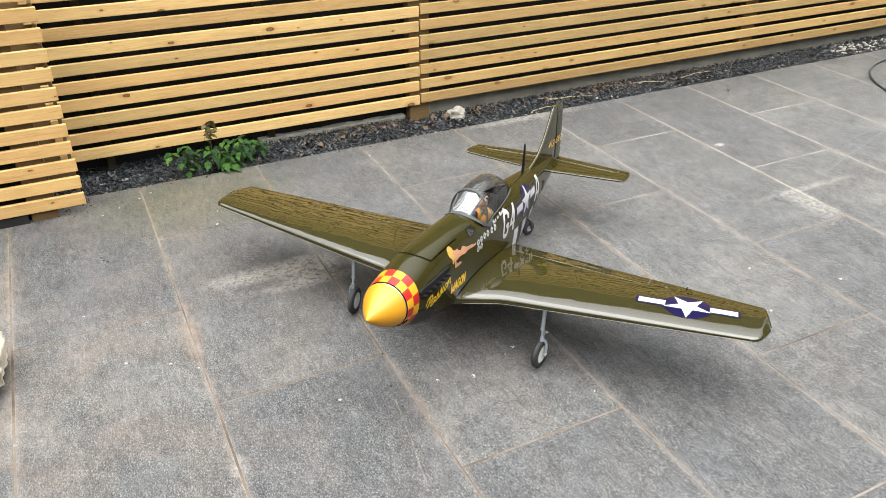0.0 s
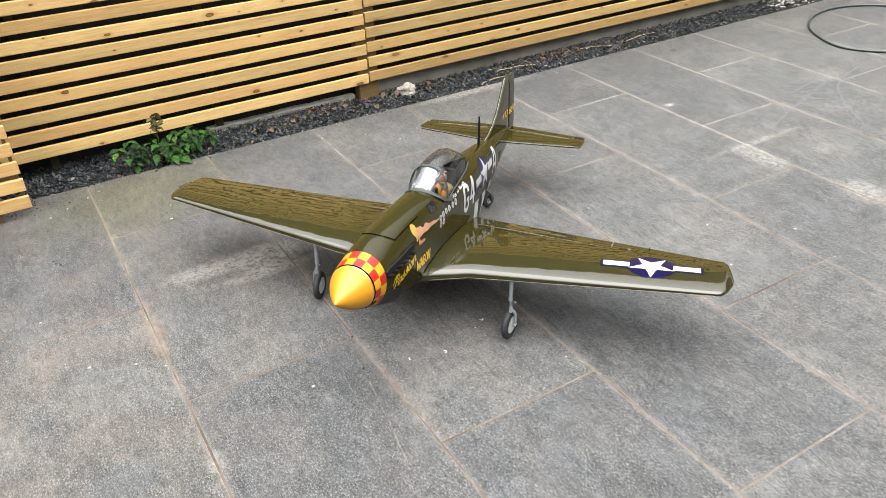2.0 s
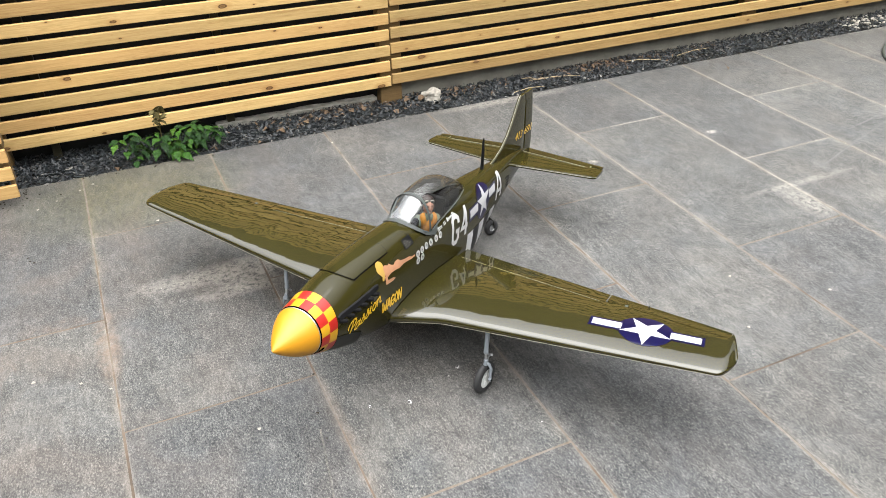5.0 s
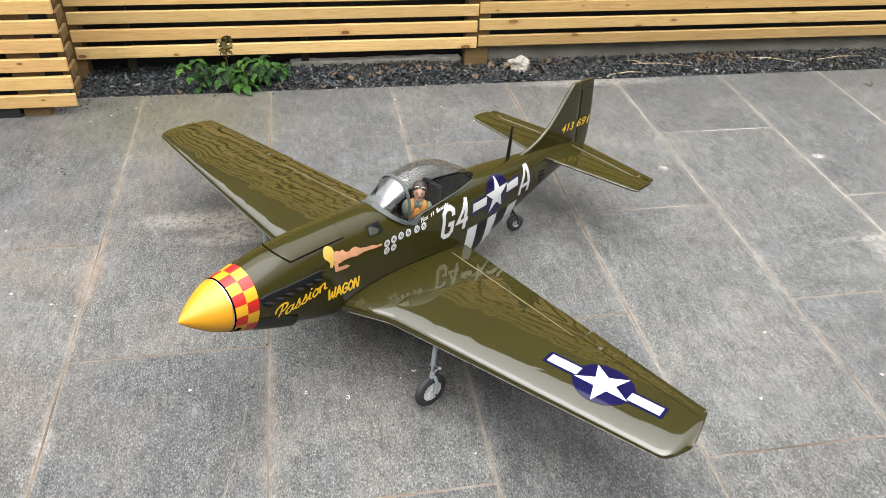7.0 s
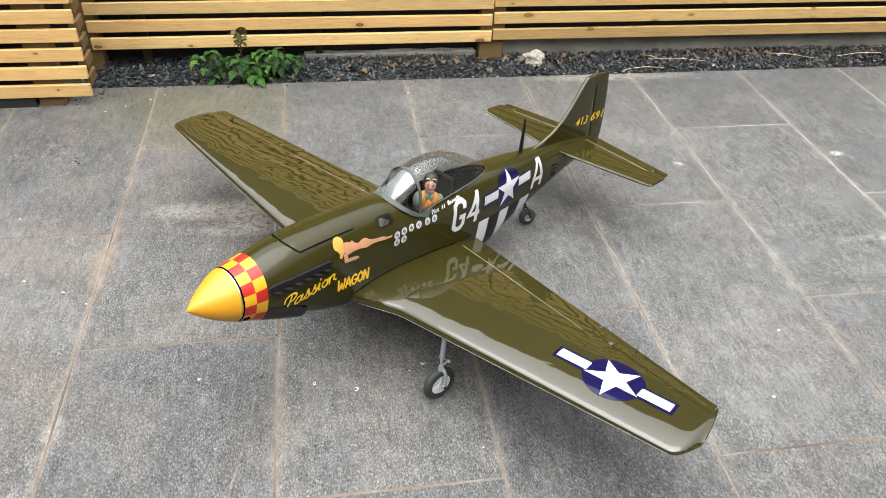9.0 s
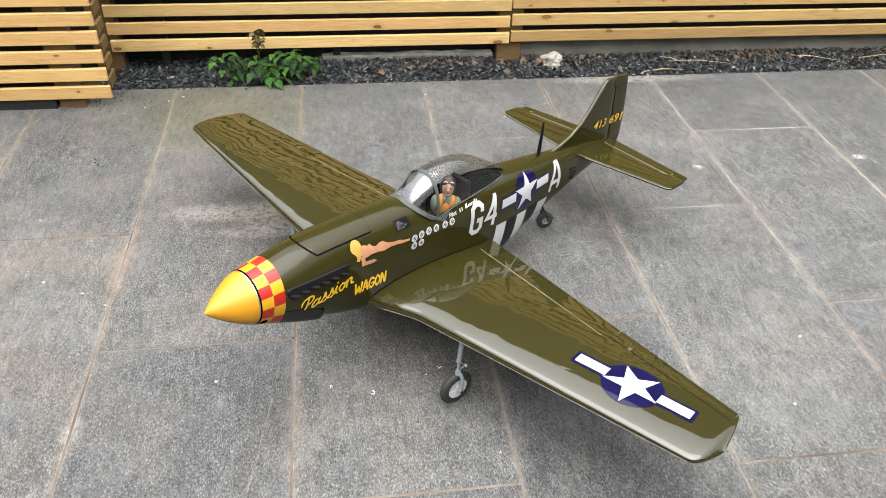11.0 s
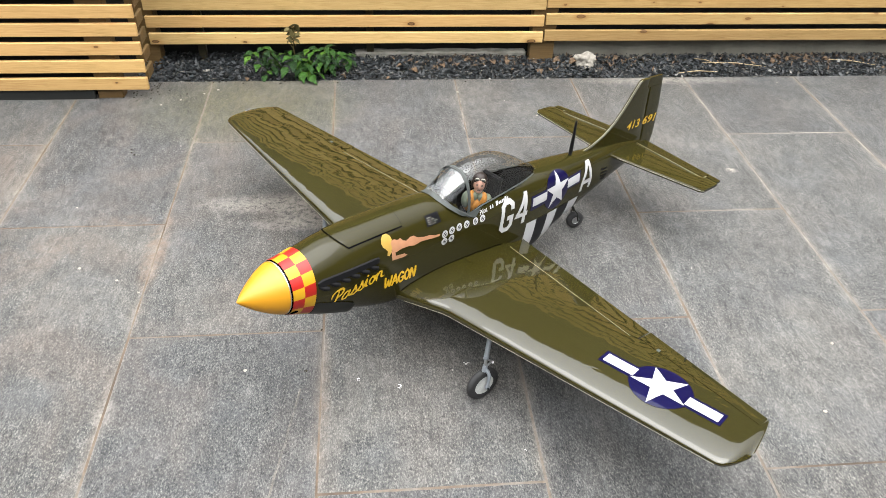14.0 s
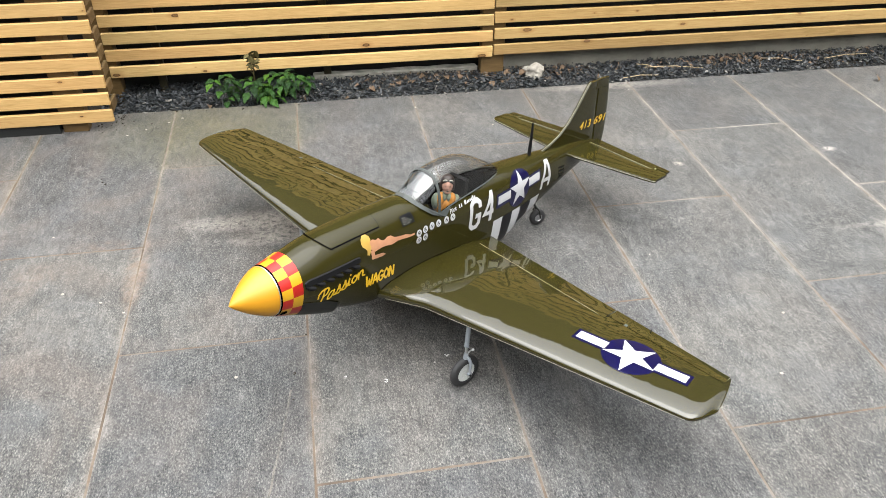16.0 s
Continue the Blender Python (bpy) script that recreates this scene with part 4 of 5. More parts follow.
def paint_word(text, u0, v0, u1, height, width, slope, lean, taper):
    """A hand-painted word between u0 and u1 on a climbing base line."""
    span = sum(SCRIPT[c][0] for c in text)
    kx, pen, shapes = (u1 - u0) / span, 0.0, []
    for c in text:
        for line in SCRIPT[c][1]:
            run = [(u0 + (pen + x) * kx + lean * y * height, v0 + y * height + slope * (pen + x) * kx) for x, y in line]
            shapes += brush(curve_through(run), width, taper=taper)
        pen += SCRIPT[c][0]
    return lay(shapes, "lettering", GOLD, fuselage, on_side, 0.0016, "golden hand-painted word")


paint_word("Passion", 0.231, -0.064, 0.407, 0.046, 0.0064, 0.22, 0.02, 0.25)
paint_word("WAGON", 0.416, -0.071, 0.530, 0.034, 0.0070, 0.0, -0.02, 0.0)


def block_letter(lines, u0, v0, u1, v1, width, what):
    """A stencil capital of broad straight strokes with clipped corners."""
    h = width / 2
    shapes = []
    for line in lines:
        shapes += brush([(u0 + h + x * (u1 - u0 - width), v0 + h + y * (v1 - v0 - width)) for x, y in line], width, True)
    lay(shapes, "lettering", WHITE, fuselage, on_side, 0.0012, what)


block_letter([[(1.0, 0.70), (1.0, 0.88), (0.72, 1.0), (0.28, 1.0), (0.0, 0.88), (0.0, 0.12), (0.28, 0.0), (0.72, 0.0), (1.0, 0.12), (1.0, 0.42), (0.52, 0.42)]], 0.884, -0.050, 0.946, 0.064, 0.0165, "white squadron letter")
block_letter([[(0.80, -0.08), (0.80, 1.08)], [(0.80, 1.0), (0.0, 0.28), (1.12, 0.28)]], 0.957, -0.046, 1.021, 0.066, 0.0165, "white squadron figure")
block_letter([[(0.0, -0.08), (0.0, 0.30), (0.38, 1.0), (0.62, 1.0), (1.0, 0.30), (1.0, -0.08)], [(0.0, 0.28), (1.0, 0.28)]], 1.342, -0.041, 1.414, 0.069, 0.0160, "white squadron letter")

# flat disc on the skin; its black paints the shade inside the intake hole
lay([disc(0.1290, -0.0470, 0.0105, 0.0090, 20)], "air_intake", GAP, fuselage, on_side, 0.0022, "small flat black disc for the dark inside of an air intake", 0.006)

# black and white bands round the lower fuselage
BAND_X = (1.030, 1.085, 1.149, 1.206, 1.282, 1.345)
for k in range(5):
    x0, x1 = BAND_X[k], BAND_X[k + 1]
    bm = bmesh.new()
    rows = []
    for x in steps(x0, x1, 4):
        top = -0.058
        tp, bt, w, nn = station(x)
        nn += belly(x)
        a_top = math.acos(-min(0.999, (abs(top) / -bt)) ** (nn / 2)) if top < 0 else math.pi / 2
        rows.append([bm.verts.new(ring_point(x, a, 0.0009)) for a in steps(a_top, math.pi, 14)])
    for r0, r1 in zip(rows, rows[1:]):
        for q in range(14):
            bm.faces.new((r0[q], r0[q + 1], r1[q + 1], r1[q])).smooth = True
    part("stripe", bm, WHITE if k % 2 == 0 else BLACK_FILM, fuselage, "white recognition stripe" if k % 2 == 0 else "black recognition stripe")

# mission marks: pale discs with a dark bar
for x, z in ((0.635, 0.034), (0.664, 0.037), (0.695, 0.038), (0.727, 0.037), (0.765, 0.036), (0.796, 0.036), (0.635, 0.010), (0.664, 0.011)):
    mark = lay([disc(x, z, 0.0118, n=20)], "mission_mark", WHITE, fuselage, on_side, 0.0009, "small white round mark", 0.02)
    bars = [turned([(x - 0.0068, z + d - 0.0012), (x + 0.0068, z + d - 0.0012), (x + 0.0068, z + d + 0.0012), (x - 0.0068, z + d + 0.0012)], x, z, 0.8 + k) for d, k in ((-0.0035, 0.0), (0.0035, 0.0), (0.0, 1.57))]
    lay(bars, "bar", BLACK_FILM, mark, on_side, 0.0016, "", 0.02)

# line of script under the canopy
put_words("Pilot", "lettering", 0.786, 0.0495, 0.819, 0.0125, WHITE, fuselage, on_side, 0.0012, 0.10, 0.02, 0.1, "small white painted word")
strokes = [(0.832, 0.0045), (0.842, 0.0045), (0.860, 0.010), (0.872, 0.006), (0.880, 0.006), (0.888, 0.006), (0.896, 0.006), (0.904, 0.007), (0.913, 0.006)]
lay([[(x, 0.044 + 0.11 * (x - 0.736)), (x + w, 0.044 + 0.11 * (x + w - 0.736)), (x + w + 0.001, h + 0.044 + 0.11 * (x + w - 0.736)), (x + 0.001, h + 0.044 + 0.11 * (x - 0.736))] for (x, w), h in zip(strokes, (0.010, 0.010, 0.012, 0.007, 0.007, 0.007, 0.007, 0.010, 0.007))], "name_strip", WHITE, fuselage, on_side, 0.0019, "white illegible script as bars")
# data stencil
lay([[(0.568, 0.073), (0.623, 0.075), (0.618, 0.103), (0.566, 0.102)]], "data_stencil", BLACK_FILM, fuselage, on_side, 0.0010, "black data stencil with pale lines", 0.008)
for z, x0, x1 in ((0.0785, 0.574, 0.583), (0.0785, 0.590, 0.602), (0.0840, 0.573, 0.586), (0.0840, 0.598, 0.610), (0.0895, 0.573, 0.581), (0.0895, 0.586, 0.597), (0.0950, 0.572, 0.588)):
    lay([[(x0, z), (x1, z + 0.0004), (x1, z + 0.0014), (x0, z + 0.0010)]], "stencil_line", CREAM, fuselage, on_side, 0.0016, "pale illegible line", 0.008)

# nose art, reduced to plain blocks of colour
lay([[(0.425, 0.062), (0.434, 0.074), (0.444, 0.075), (0.456, 0.070), (0.465, 0.073), (0.474, 0.064), (0.486, 0.060), (0.500, 0.066), (0.513, 0.066), (0.528, 0.057), (0.550, 0.052), (0.575, 0.050), (0.596, 0.043), (0.614, 0.042), (0.614, 0.036), (0.590, 0.036), (0.565, 0.039), (0.540, 0.041), (0.515, 0.037), (0.495, 0.041), (0.470, 0.042), (0.448, 0.038), (0.434, 0.046)],
     [(0.430, 0.046), (0.444, 0.042), (0.446, 0.027), (0.478, 0.024), (0.489, 0.016), (0.476, 0.013), (0.434, 0.016)]], "nose_art", PEACH, fuselage, on_side, 0.0011, "peach coloured painted shape")
lay([[(0.399, 0.074), (0.402, 0.086), (0.411, 0.094), (0.423, 0.094), (0.433, 0.087), (0.436, 0.077), (0.430, 0.068), (0.433, 0.057), (0.430, 0.044), (0.423, 0.034), (0.415, 0.038), (0.417, 0.050), (0.409, 0.060), (0.403, 0.064)]], "nose_art", BLONDE, fuselage, on_side, 0.0017, "blonde painted block")

# ---- tail
EDGE = ((0.0, 0.25), (0.006, 0.7), (0.02, 0.97), (0.08, 1.0), (0.4, 1.0), (0.85, 0.97), (0.97, 0.7), (1.0, 0.25))


def slab_surface(le, te, thick, n=8):
    """Closed thin surface; le, te: lists of points along the span; thick: the half thickness and the way it points."""
    bm = bmesh.new()
    rings = []
    n = len(EDGE) - 1
    for a, b in zip(le, te):
        a, b = Vector(a), Vector(b)
        up, dn = [], []
        for f, t in EDGE:
            p = a + (b - a) * f
            up.append(bm.verts.new(p + thick * t)), dn.append(bm.verts.new(p - thick * t))
        rings.append((up, dn))
    for (u0, d0), (u1, d1) in zip(rings, rings[1:]):
        for k in range(n):
            bm.faces.new((u0[k], u0[k + 1], u1[k + 1], u1[k]))
            bm.faces.new((d0[k], d0[k + 1], d1[k + 1], d1[k]))
        for k in (0, n):
            bm.faces.new((u0[k], u1[k], d1[k], d0[k]))
    for u, d in (rings[0], rings[-1]):
        for k in range(n):
            bm.faces.new((u[k], u[k + 1], d[k + 1], d[k]))
    return bm


def tail_le(y):
    return 1.535 + y * 0.165 + 0.014 * max(0.0, (y - 0.368) / 0.018) ** 2


def tail_te(y):
    return 1.800 - y * 0.145 - 0.010 * max(0.0, (y - 0.372) / 0.014) ** 2


TAIL_Z = 0.043
for side in (1, -1):
    ys = [0.0, 0.06, 0.12, 0.18, 0.24, 0.30, 0.34, 0.36, 0.372, 0.380, 0.386]
    cut = lambda y: tail_te(y) - 0.066 + y * 0.03
    stab = part("tailplane", slab_surface([(tail_le(y), -side * y, TAIL_Z) for y in ys], [((cut(y) if y < 0.33 else tail_te(y) - 0.030), -side * y, TAIL_Z) for y in ys], Vector((0, 0, 0.0055))), BODYFILM, plane, smooth=40)
    ye = [0.020, 0.12, 0.22, 0.30, 0.328]
    part("elevator", slab_surface([(cut(y) + 0.0016, -side * y, TAIL_Z) for y in ye], [(tail_te(y), -side * y, TAIL_Z) for y in ye], Vector((0, 0, 0.0042))), BODYFILM, stab, smooth=40)
    yt = [0.3305, 0.35, 0.365, 0.378]
    part("elevator_tip", slab_surface([(tail_te(y) - 0.0288, -side * y, TAIL_Z) for y in yt], [(tail_te(y), -side * y, TAIL_Z) for y in yt], Vector((0, 0, 0.0038))), BODYFILM, stab, smooth=40)
    # pale tube paints the highlight on the tailplane's film edge
    bm = bmesh.new()
    tube(bm, [(tail_le(y) - 0.0002, -side * y, TAIL_Z + 0.0012) for y in ys[1:]], 0.0009, 6)
    part("edge_seam", bm, TAPE, stab, "thin pale film seam along the leading edge, with its highlight painted in")
    bm = bmesh.new()
    tube(bm, [(cut(y) + 0.0008, -side * y, TAIL_Z + 0.0040) for y in ye[:-1] + [0.329]] + [(tail_te(0.329) - 0.028, -side * 0.3295, TAIL_Z + 0.0036)], 0.0009, 6)
    part("hinge_tape", bm, TAPE, stab, "dull hinge line")

FIN = ((1.400, 1.783, 0.040), (1.378, 1.777, 0.076), (1.445, 1.774, 0.094), (1.508, 1.769, 0.120), (1.560, 1.763, 0.158), (1.600, 1.755, 0.203), (1.636, 1.746, 0.254), (1.6445, 1.744, 0.266), (1.6460, 1.726, 0.268), (1.6640, 1.725, 0.294), (1.680, 1.724, 0.303))
fin = part("fin", slab_surface([(a, 0, z) for a, b, z in FIN], [(b, 0, z) for a, b, z in FIN], Vector((0, 0.0065, 0)), 10), BODYFILM, plane, smooth=40)
# the fin's edge highlight, likewise put in as a pale tube
bm = bmesh.new()
tube(bm, [(a - 0.0003, 0, z) for a, b, z in FIN[1:]], 0.0010, 6)
part("edge_seam", bm, TAPE, fin, "thin pale film seam along the leading edge, with its highlight painted in")
RUD = ((1.791, 1.862, 0.005), (1.7832, 1.868, 0.050), (1.7710, 1.860, 0.120), (1.7573, 1.845, 0.200), (1.7460, 1.828, 0.267))
rudder = part("rudder", slab_surface([(a, 0, z) for a, b, z in RUD], [(b, 0, z) for a, b, z in RUD], Vector((0, 0.005, 0)), 8), BODYFILM, fin, smooth=40)
CAP = ((1.7278, 1.827, 0.2682), (1.7268, 1.822, 0.291), (1.7262, 1.818, 0.301), (1.729, 1.812, 0.305))
part("rudder_cap", slab_surface([(a, 0, z) for a, b, z in CAP], [(b, 0, z) for a, b, z in CAP], Vector((0, 0.005, 0)), 8), BODYFILM, rudder, smooth=40)


def on_fin(u, v, off):
    return Vector((u, -0.0067 - off, v))


put_words("413", "lettering", 1.648, 0.112, 1.730, 0.033, GOLD, fin, on_fin, 0.0010, 0.0, 0.01, 0.1, "golden serial figures")
put_words("691", "lettering", 1.754, 0.114, 1.841, 0.033, GOLD, fin, on_fin, 0.0008, 0.0, 0.01, 0.1, "golden serial figures")

# tail wheel slot fairing strips on the rear fuselage
for x, z, n in ((1.475, 0.012, 0.050), (1.480, -0.004, 0.052), (1.486, -0.020, 0.048), (1.494, -0.034, 0.040)):
    lay([[(x, z), (x + n * 0.4, z - 0.001), (x + n, z - 0.005), (x + n * 0.96, z - 0.011), (x + n * 0.5, z - 0.009), (x + 0.002, z - 0.006)]], "cooling_slot", BLACK, fuselage, on_side, 0.001, "ragged black cooling slot", 0.008)

# antenna mast
bm = bmesh.new()
tube(bm, ((1.322, 0, 0.080), (1.318, 0, 0.15), (1.313, 0, 0.216)), (0.0075, 0.0058, 0.0036), 10)
part("antenna_mast", bm, BLACK, plane, "thin black antenna mast", smooth=50)

# ---- cockpit, wind screen and canopy
CROWN = ((0.735, 0.184), (0.780, 0.197), (0.830, 0.2035), (0.880, 0.2025), (0.930, 0.1905), (0.980, 0.170), (1.030, 0.145), (1.080, 0.117), (1.112, 0.100), (1.126, 0.094))


def can_ring(x):
    """Half width at the sill, sill height and crown height of the bubble."""
    sill, width = (float(np.interp(x, [s[0] for s in SILL], [s[k] for s in SILL])) for k in (1, 2))
    crown = float(np.interp(x, [c[0] for c in CROWN], [c[1] for c in CROWN]))
    return max(width, 0.002), sill, max(crown, sill + 0.002)


def can_point(x, a, off=0.0):
    w, s, c = can_ring(x)
    sn, cs = math.sin(a), math.cos(a)
    return Vector((x, -(w + off) * math.copysign(abs(sn) ** 0.85, sn), s + (c - s + off) * max(0.0, cs) ** 0.9))


bm = bmesh.new()
rows = [[bm.verts.new(can_point(x, a)) for a in steps(-math.pi / 2, math.pi / 2, 32)] for x in [0.735 + 0.391 * (1 - (1 - k / 30) ** 1.5) for k in range(31)]]
for r0, r1 in zip(rows, rows[1:]):
    for k in range(32):
        bm.faces.new((r0[k], r0[k + 1], r1[k + 1], r1[k])).smooth = True
canopy = part("canopy", bm, GLASS, plane, "clear bubble canopy with a smoky tint")


def bar(bm, pts, w):
    tube(bm, pts, w, 8)


def ruled(bm, low, high, n=6):
    """A surface of straight lines between two edges."""
    rows = [[bm.verts.new(p + (q - p) * t) for p, q in zip(low, high)] for t in steps(0, 1, n)]
    for r0, r1 in zip(rows, rows[1:]):
        for k in range(len(low) - 1):
            bm.faces.new((r0[k], r0[k + 1], r1[k + 1], r1[k])).smooth = True


SCREEN_BASE = [(0.742, -0.078, 0.058), (0.700, -0.070, 0.082), (0.655, -0.036, 0.116)]
BOW = [can_point(0.735, a, 0.0015) for a in steps(-math.pi / 2, math.pi / 2, 20)]
bm = bmesh.new()
bar(bm, BOW, 0.0034)
ruled(bm, [can_point(0.728, a, 0.0022) for a in steps(-math.pi / 2, math.pi / 2, 24)], [can_point(0.741, a, 0.0022) for a in steps(-math.pi / 2, math.pi / 2, 24)], 2)
base = [Vector(p) for p in SCREEN_BASE] + [Vector((p[0], -p[1], p[2])) for p in reversed(SCREEN_BASE)]
bar(bm, base, 0.0050)
up_port, up_star = can_point(0.735, 0.62, 0.001), can_point(0.735, -0.62, 0.001)
bar(bm, (Vector(SCREEN_BASE[2]), up_port), 0.0026)
bar(bm, (Vector((0.655, 0.036, 0.118)), up_star), 0.0026)
# broad flat skirt that fairs the windscreen into the deck
for s in (1, -1):
    ruled(bm, [Vector((x, s * y, z)) for x, y, z in ((0.636, 0.0, 0.1245), (0.637, 0.032, 0.1200), (0.663, 0.0640, 0.0985), (0.704, 0.0780, 0.071), (0.764, 0.0832, 0.048))], [Vector((x, s * y, z)) for x, y, z in ((0.657, 0.0, 0.1275), (0.658, 0.036, 0.121), (0.690, 0.0655, 0.095), (0.722, 0.078, 0.072), (0.790, 0.0775, 0.0735))], 3)
frame_ob = part("windscreen_frame", bm, FRAME, plane, "grey-green windscreen frame", smooth=60)
bm = bmesh.new()
f0, f1 = Vector((0.656, -0.036, 0.119)), Vector((0.656, 0.036, 0.119))
ruled(bm, [f1 + (f0 - f1) * t for t in steps(0, 1, 10)], [can_point(0.734, a) for a in steps(-0.62, 0.62, 10)])
part("windscreen_pane", bm, SCREEN, frame_ob, "flat front pane")
for s in (1, -1):
    bm = bmesh.new()
    low = [Vector((x, -s * y, z)) for x, y, z in ((0.656, 0.036, 0.119), (0.670, 0.050, 0.109), (0.685, 0.062, 0.097), (0.700, 0.071, 0.083), (0.722, 0.076, 0.070))]
    ruled(bm, low, [can_point(0.734, s * a) for a in steps(0.62, 1.52, 4)])
    part("windscreen_pane", bm, SCREEN, frame_ob, "side pane")
# sill rail under the bubble
bm = bmesh.new()
xs = [0.735 + 0.391 * (1 - (1 - k / 30) ** 1.5) for k in range(31)]
bar(bm, [can_point(x, math.pi / 2, 0.001) for x in xs] + [can_point(x, -math.pi / 2, 0.001) for x in reversed(xs)], 0.0024)
part("canopy_rail", bm, FRAME, canopy, "grey-green canopy rail", smooth=60)
# dark cockpit tub between the sills
bm = bmesh.new()
rows = []
for x in steps(0.690, 1.085, 22):
    w = max(0.012, can_ring(max(x, 0.735))[0] - 0.006)
    s = can_ring(max(x, 0.735))[1] - 0.002
    rows.append([bm.verts.new(v) for v in ((x, -w, s), (x, -w * 0.92, 0.01), (x, w * 0.92, 0.01), (x, w, s))])
for r0, r1 in zip(rows, rows[1:]):
    for k in range(3):
        bm.faces.new((r0[k], r0[k + 1], r1[k + 1], r1[k]))
bm.faces.new(rows[0]), bm.faces.new(rows[-1])
part("cockpit_tub", bm, GAP, plane, "matt black cockpit tub")
bm = bmesh.new()
box(bm, (0.690, -0.045, 0.060), (0.716, 0.045, 0.118), 0.006)
part("instrument_panel", bm, BLACK, plane, "black instrument panel")
bm = bmesh.new()
box(bm, (0.905, -0.040, 0.012), (0.922, 0.040, 0.120), 0.006)
part("seat_back", bm, BLACK, plane, "black seat back")

# ---- undercarriage
def wheel_bm(r, w, k=1.0):
    """Tyre and hub; k: the hub's share of the usual radius."""
    tyre, hub = bmesh.new(), bmesh.new()
    n = 10
    prof = [(0.5 * w * math.sin(a) * 1.05, r - (1 - 0.61 * k) * r + (1 - 0.61 * k) * r * max(0, math.cos(a)) ** 0.55) for a in steps(-math.pi / 2, math.pi / 2, n)]
    lathe(tyre, prof + [(0.3 * w, r * 0.56 * k), (-0.3 * w, r * 0.56 * k)], (0, 0, 0), "Y", 40, closed=True)
    lathe(hub, ((-0.42 * w, r * 0.615 * k), (-0.47 * w, r * 0.57 * k), (-0.38 * w, r * 0.50 * k), (-0.40 * w, r * 0.24 * k), (-0.50 * w, r * 0.19 * k), (-0.50 * w, 0.0006), (0.50 * w, 0.0006), (0.50 * w, r * 0.19 * k), (0.40 * w, r * 0.24 * k), (0.38 * w, r * 0.50 * k), (0.47 * w, r * 0.57 * k), (0.42 * w, r * 0.615 * k)), (0, 0, 0), "Y", 32)
    return tyre, hub


def main_gear(side):
    y = -side * 0.376
    hx, hz, r = 0.5645, -0.2925, 0.0545
    top = Vector((0.554, y - side * 0.001, wing_z(0.376, 0.08, False) + 0.012))
    leg = bmesh.new()
    tube(leg, (top, top + Vector((0.003, 0, -0.088))), 0.0072, 14)
    tube(leg, (top + Vector((0.0027, 0, -0.080)), top + Vector((0.003, 0, -0.090))), 0.0080, 14)
    strut = part("landing_gear_leg", leg, GREYLEG, plane, "grey painted landing gear leg", smooth=50)
    low = top + Vector((0.003, 0, -0.088))
    bm = bmesh.new()
    knee = Vector((0.556, y - side * 0.004, hz + 0.064))
    tube(bm, (low + Vector((0, 0, 0.004)), knee), 0.0044, 12)
    part("oleo", bm, SILVER, strut, "bright oleo piston", smooth=50)
    bm = bmesh.new()
    tube(bm, (knee + Vector((0, 0, 0.010)), knee + Vector((0, 0, -0.010))), 0.0072, 12)
    tube(bm, (knee, Vector((0.560, y - side * 0.014, hz + 0.056)), Vector((0.564, y - side * 0.0205, hz + 0.040)), Vector((hx, y - side * 0.0205, hz + 0.018)), Vector((hx, y - side * 0.0205, hz - 0.004))), (0.0056, 0.0054, 0.0050, 0.0046, 0.0044), 10)
    tube(bm, (Vector((hx, y - side * 0.016, hz)), Vector((hx, y - side * 0.025, hz))), 0.0072, 12)
    part("fork", bm, GREYLEG, strut, "grey half fork", smooth=50)
    bm = bmesh.new()
    tube(bm, (low + Vector((-0.004, 0, 0.002)), low + Vector((0.022, -side * 0.006, -0.020)), knee + Vector((0.004, 0, 0.006))), 0.0028, 8)
    tube(bm, (low + Vector((0.016, -side * 0.014, -0.014)), low + Vector((0.026, -side * 0.002, -0.024))), 0.004, 8)
    part("torque_link", bm, SILVER, strut, smooth=50)
    tyre, hub = wheel_bm(r, 0.021)
    wheel = part("wheel", hub, HUB, plane, "white plastic wheel hub", smooth=35)
    wheel.matrix_basis = pose(hx, y, hz, 0, 0, -9 * side)
    part("tyre", tyre, RUBBER, wheel, "black rubber tyre", smooth=50)
    for k in range(8):
        bm = bmesh.new()
        c, q = math.cos(k * math.pi / 4 + 0.2), math.sin(k * math.pi / 4 + 0.2)
        tube(bm, (Vector((0.010 * c, -side * 0.0092, 0.010 * q)), Vector((0.028 * c, -side * 0.0085, 0.028 * q))), (0.0021, 0.0014), 6)
        part("spoke", bm, HUB, wheel)
    bm = bmesh.new()
    tube(bm, (Vector((0, -side * 0.022, 0)), Vector((0, -side * 0.0285, 0))), 0.0034, 6)
    part("axle_nut", bm, BLACK, wheel, smooth=50)


main_gear(1), main_gear(-1)
tyre, hub = wheel_bm(0.034, 0.022, 0.75)
tw = part("tail_wheel", hub, SILVER, plane, "small grey wheel hub", smooth=35)
tw.matrix_basis = pose(1.428, -0.019, -0.2010, 0, 0, -28)
part("tyre", tyre, RUBBER, tw, "black rubber tyre", smooth=50)
bm = bmesh.new()
tube(bm, ((1.395, 0, -0.080), (1.405, -0.008, -0.140), (1.410, -0.019, -0.158)), 0.005, 10)
for s in (1, -1):
    tube(bm, ((1.408, -0.019, -0.152), (1.413, -0.019 + s * 0.015, -0.165), (1.428, -0.019 + s * 0.016, -0.201)), 0.0032, 8)
part("tail_wheel_fork", bm, CHIN, plane, "dark tail wheel fork", smooth=50)


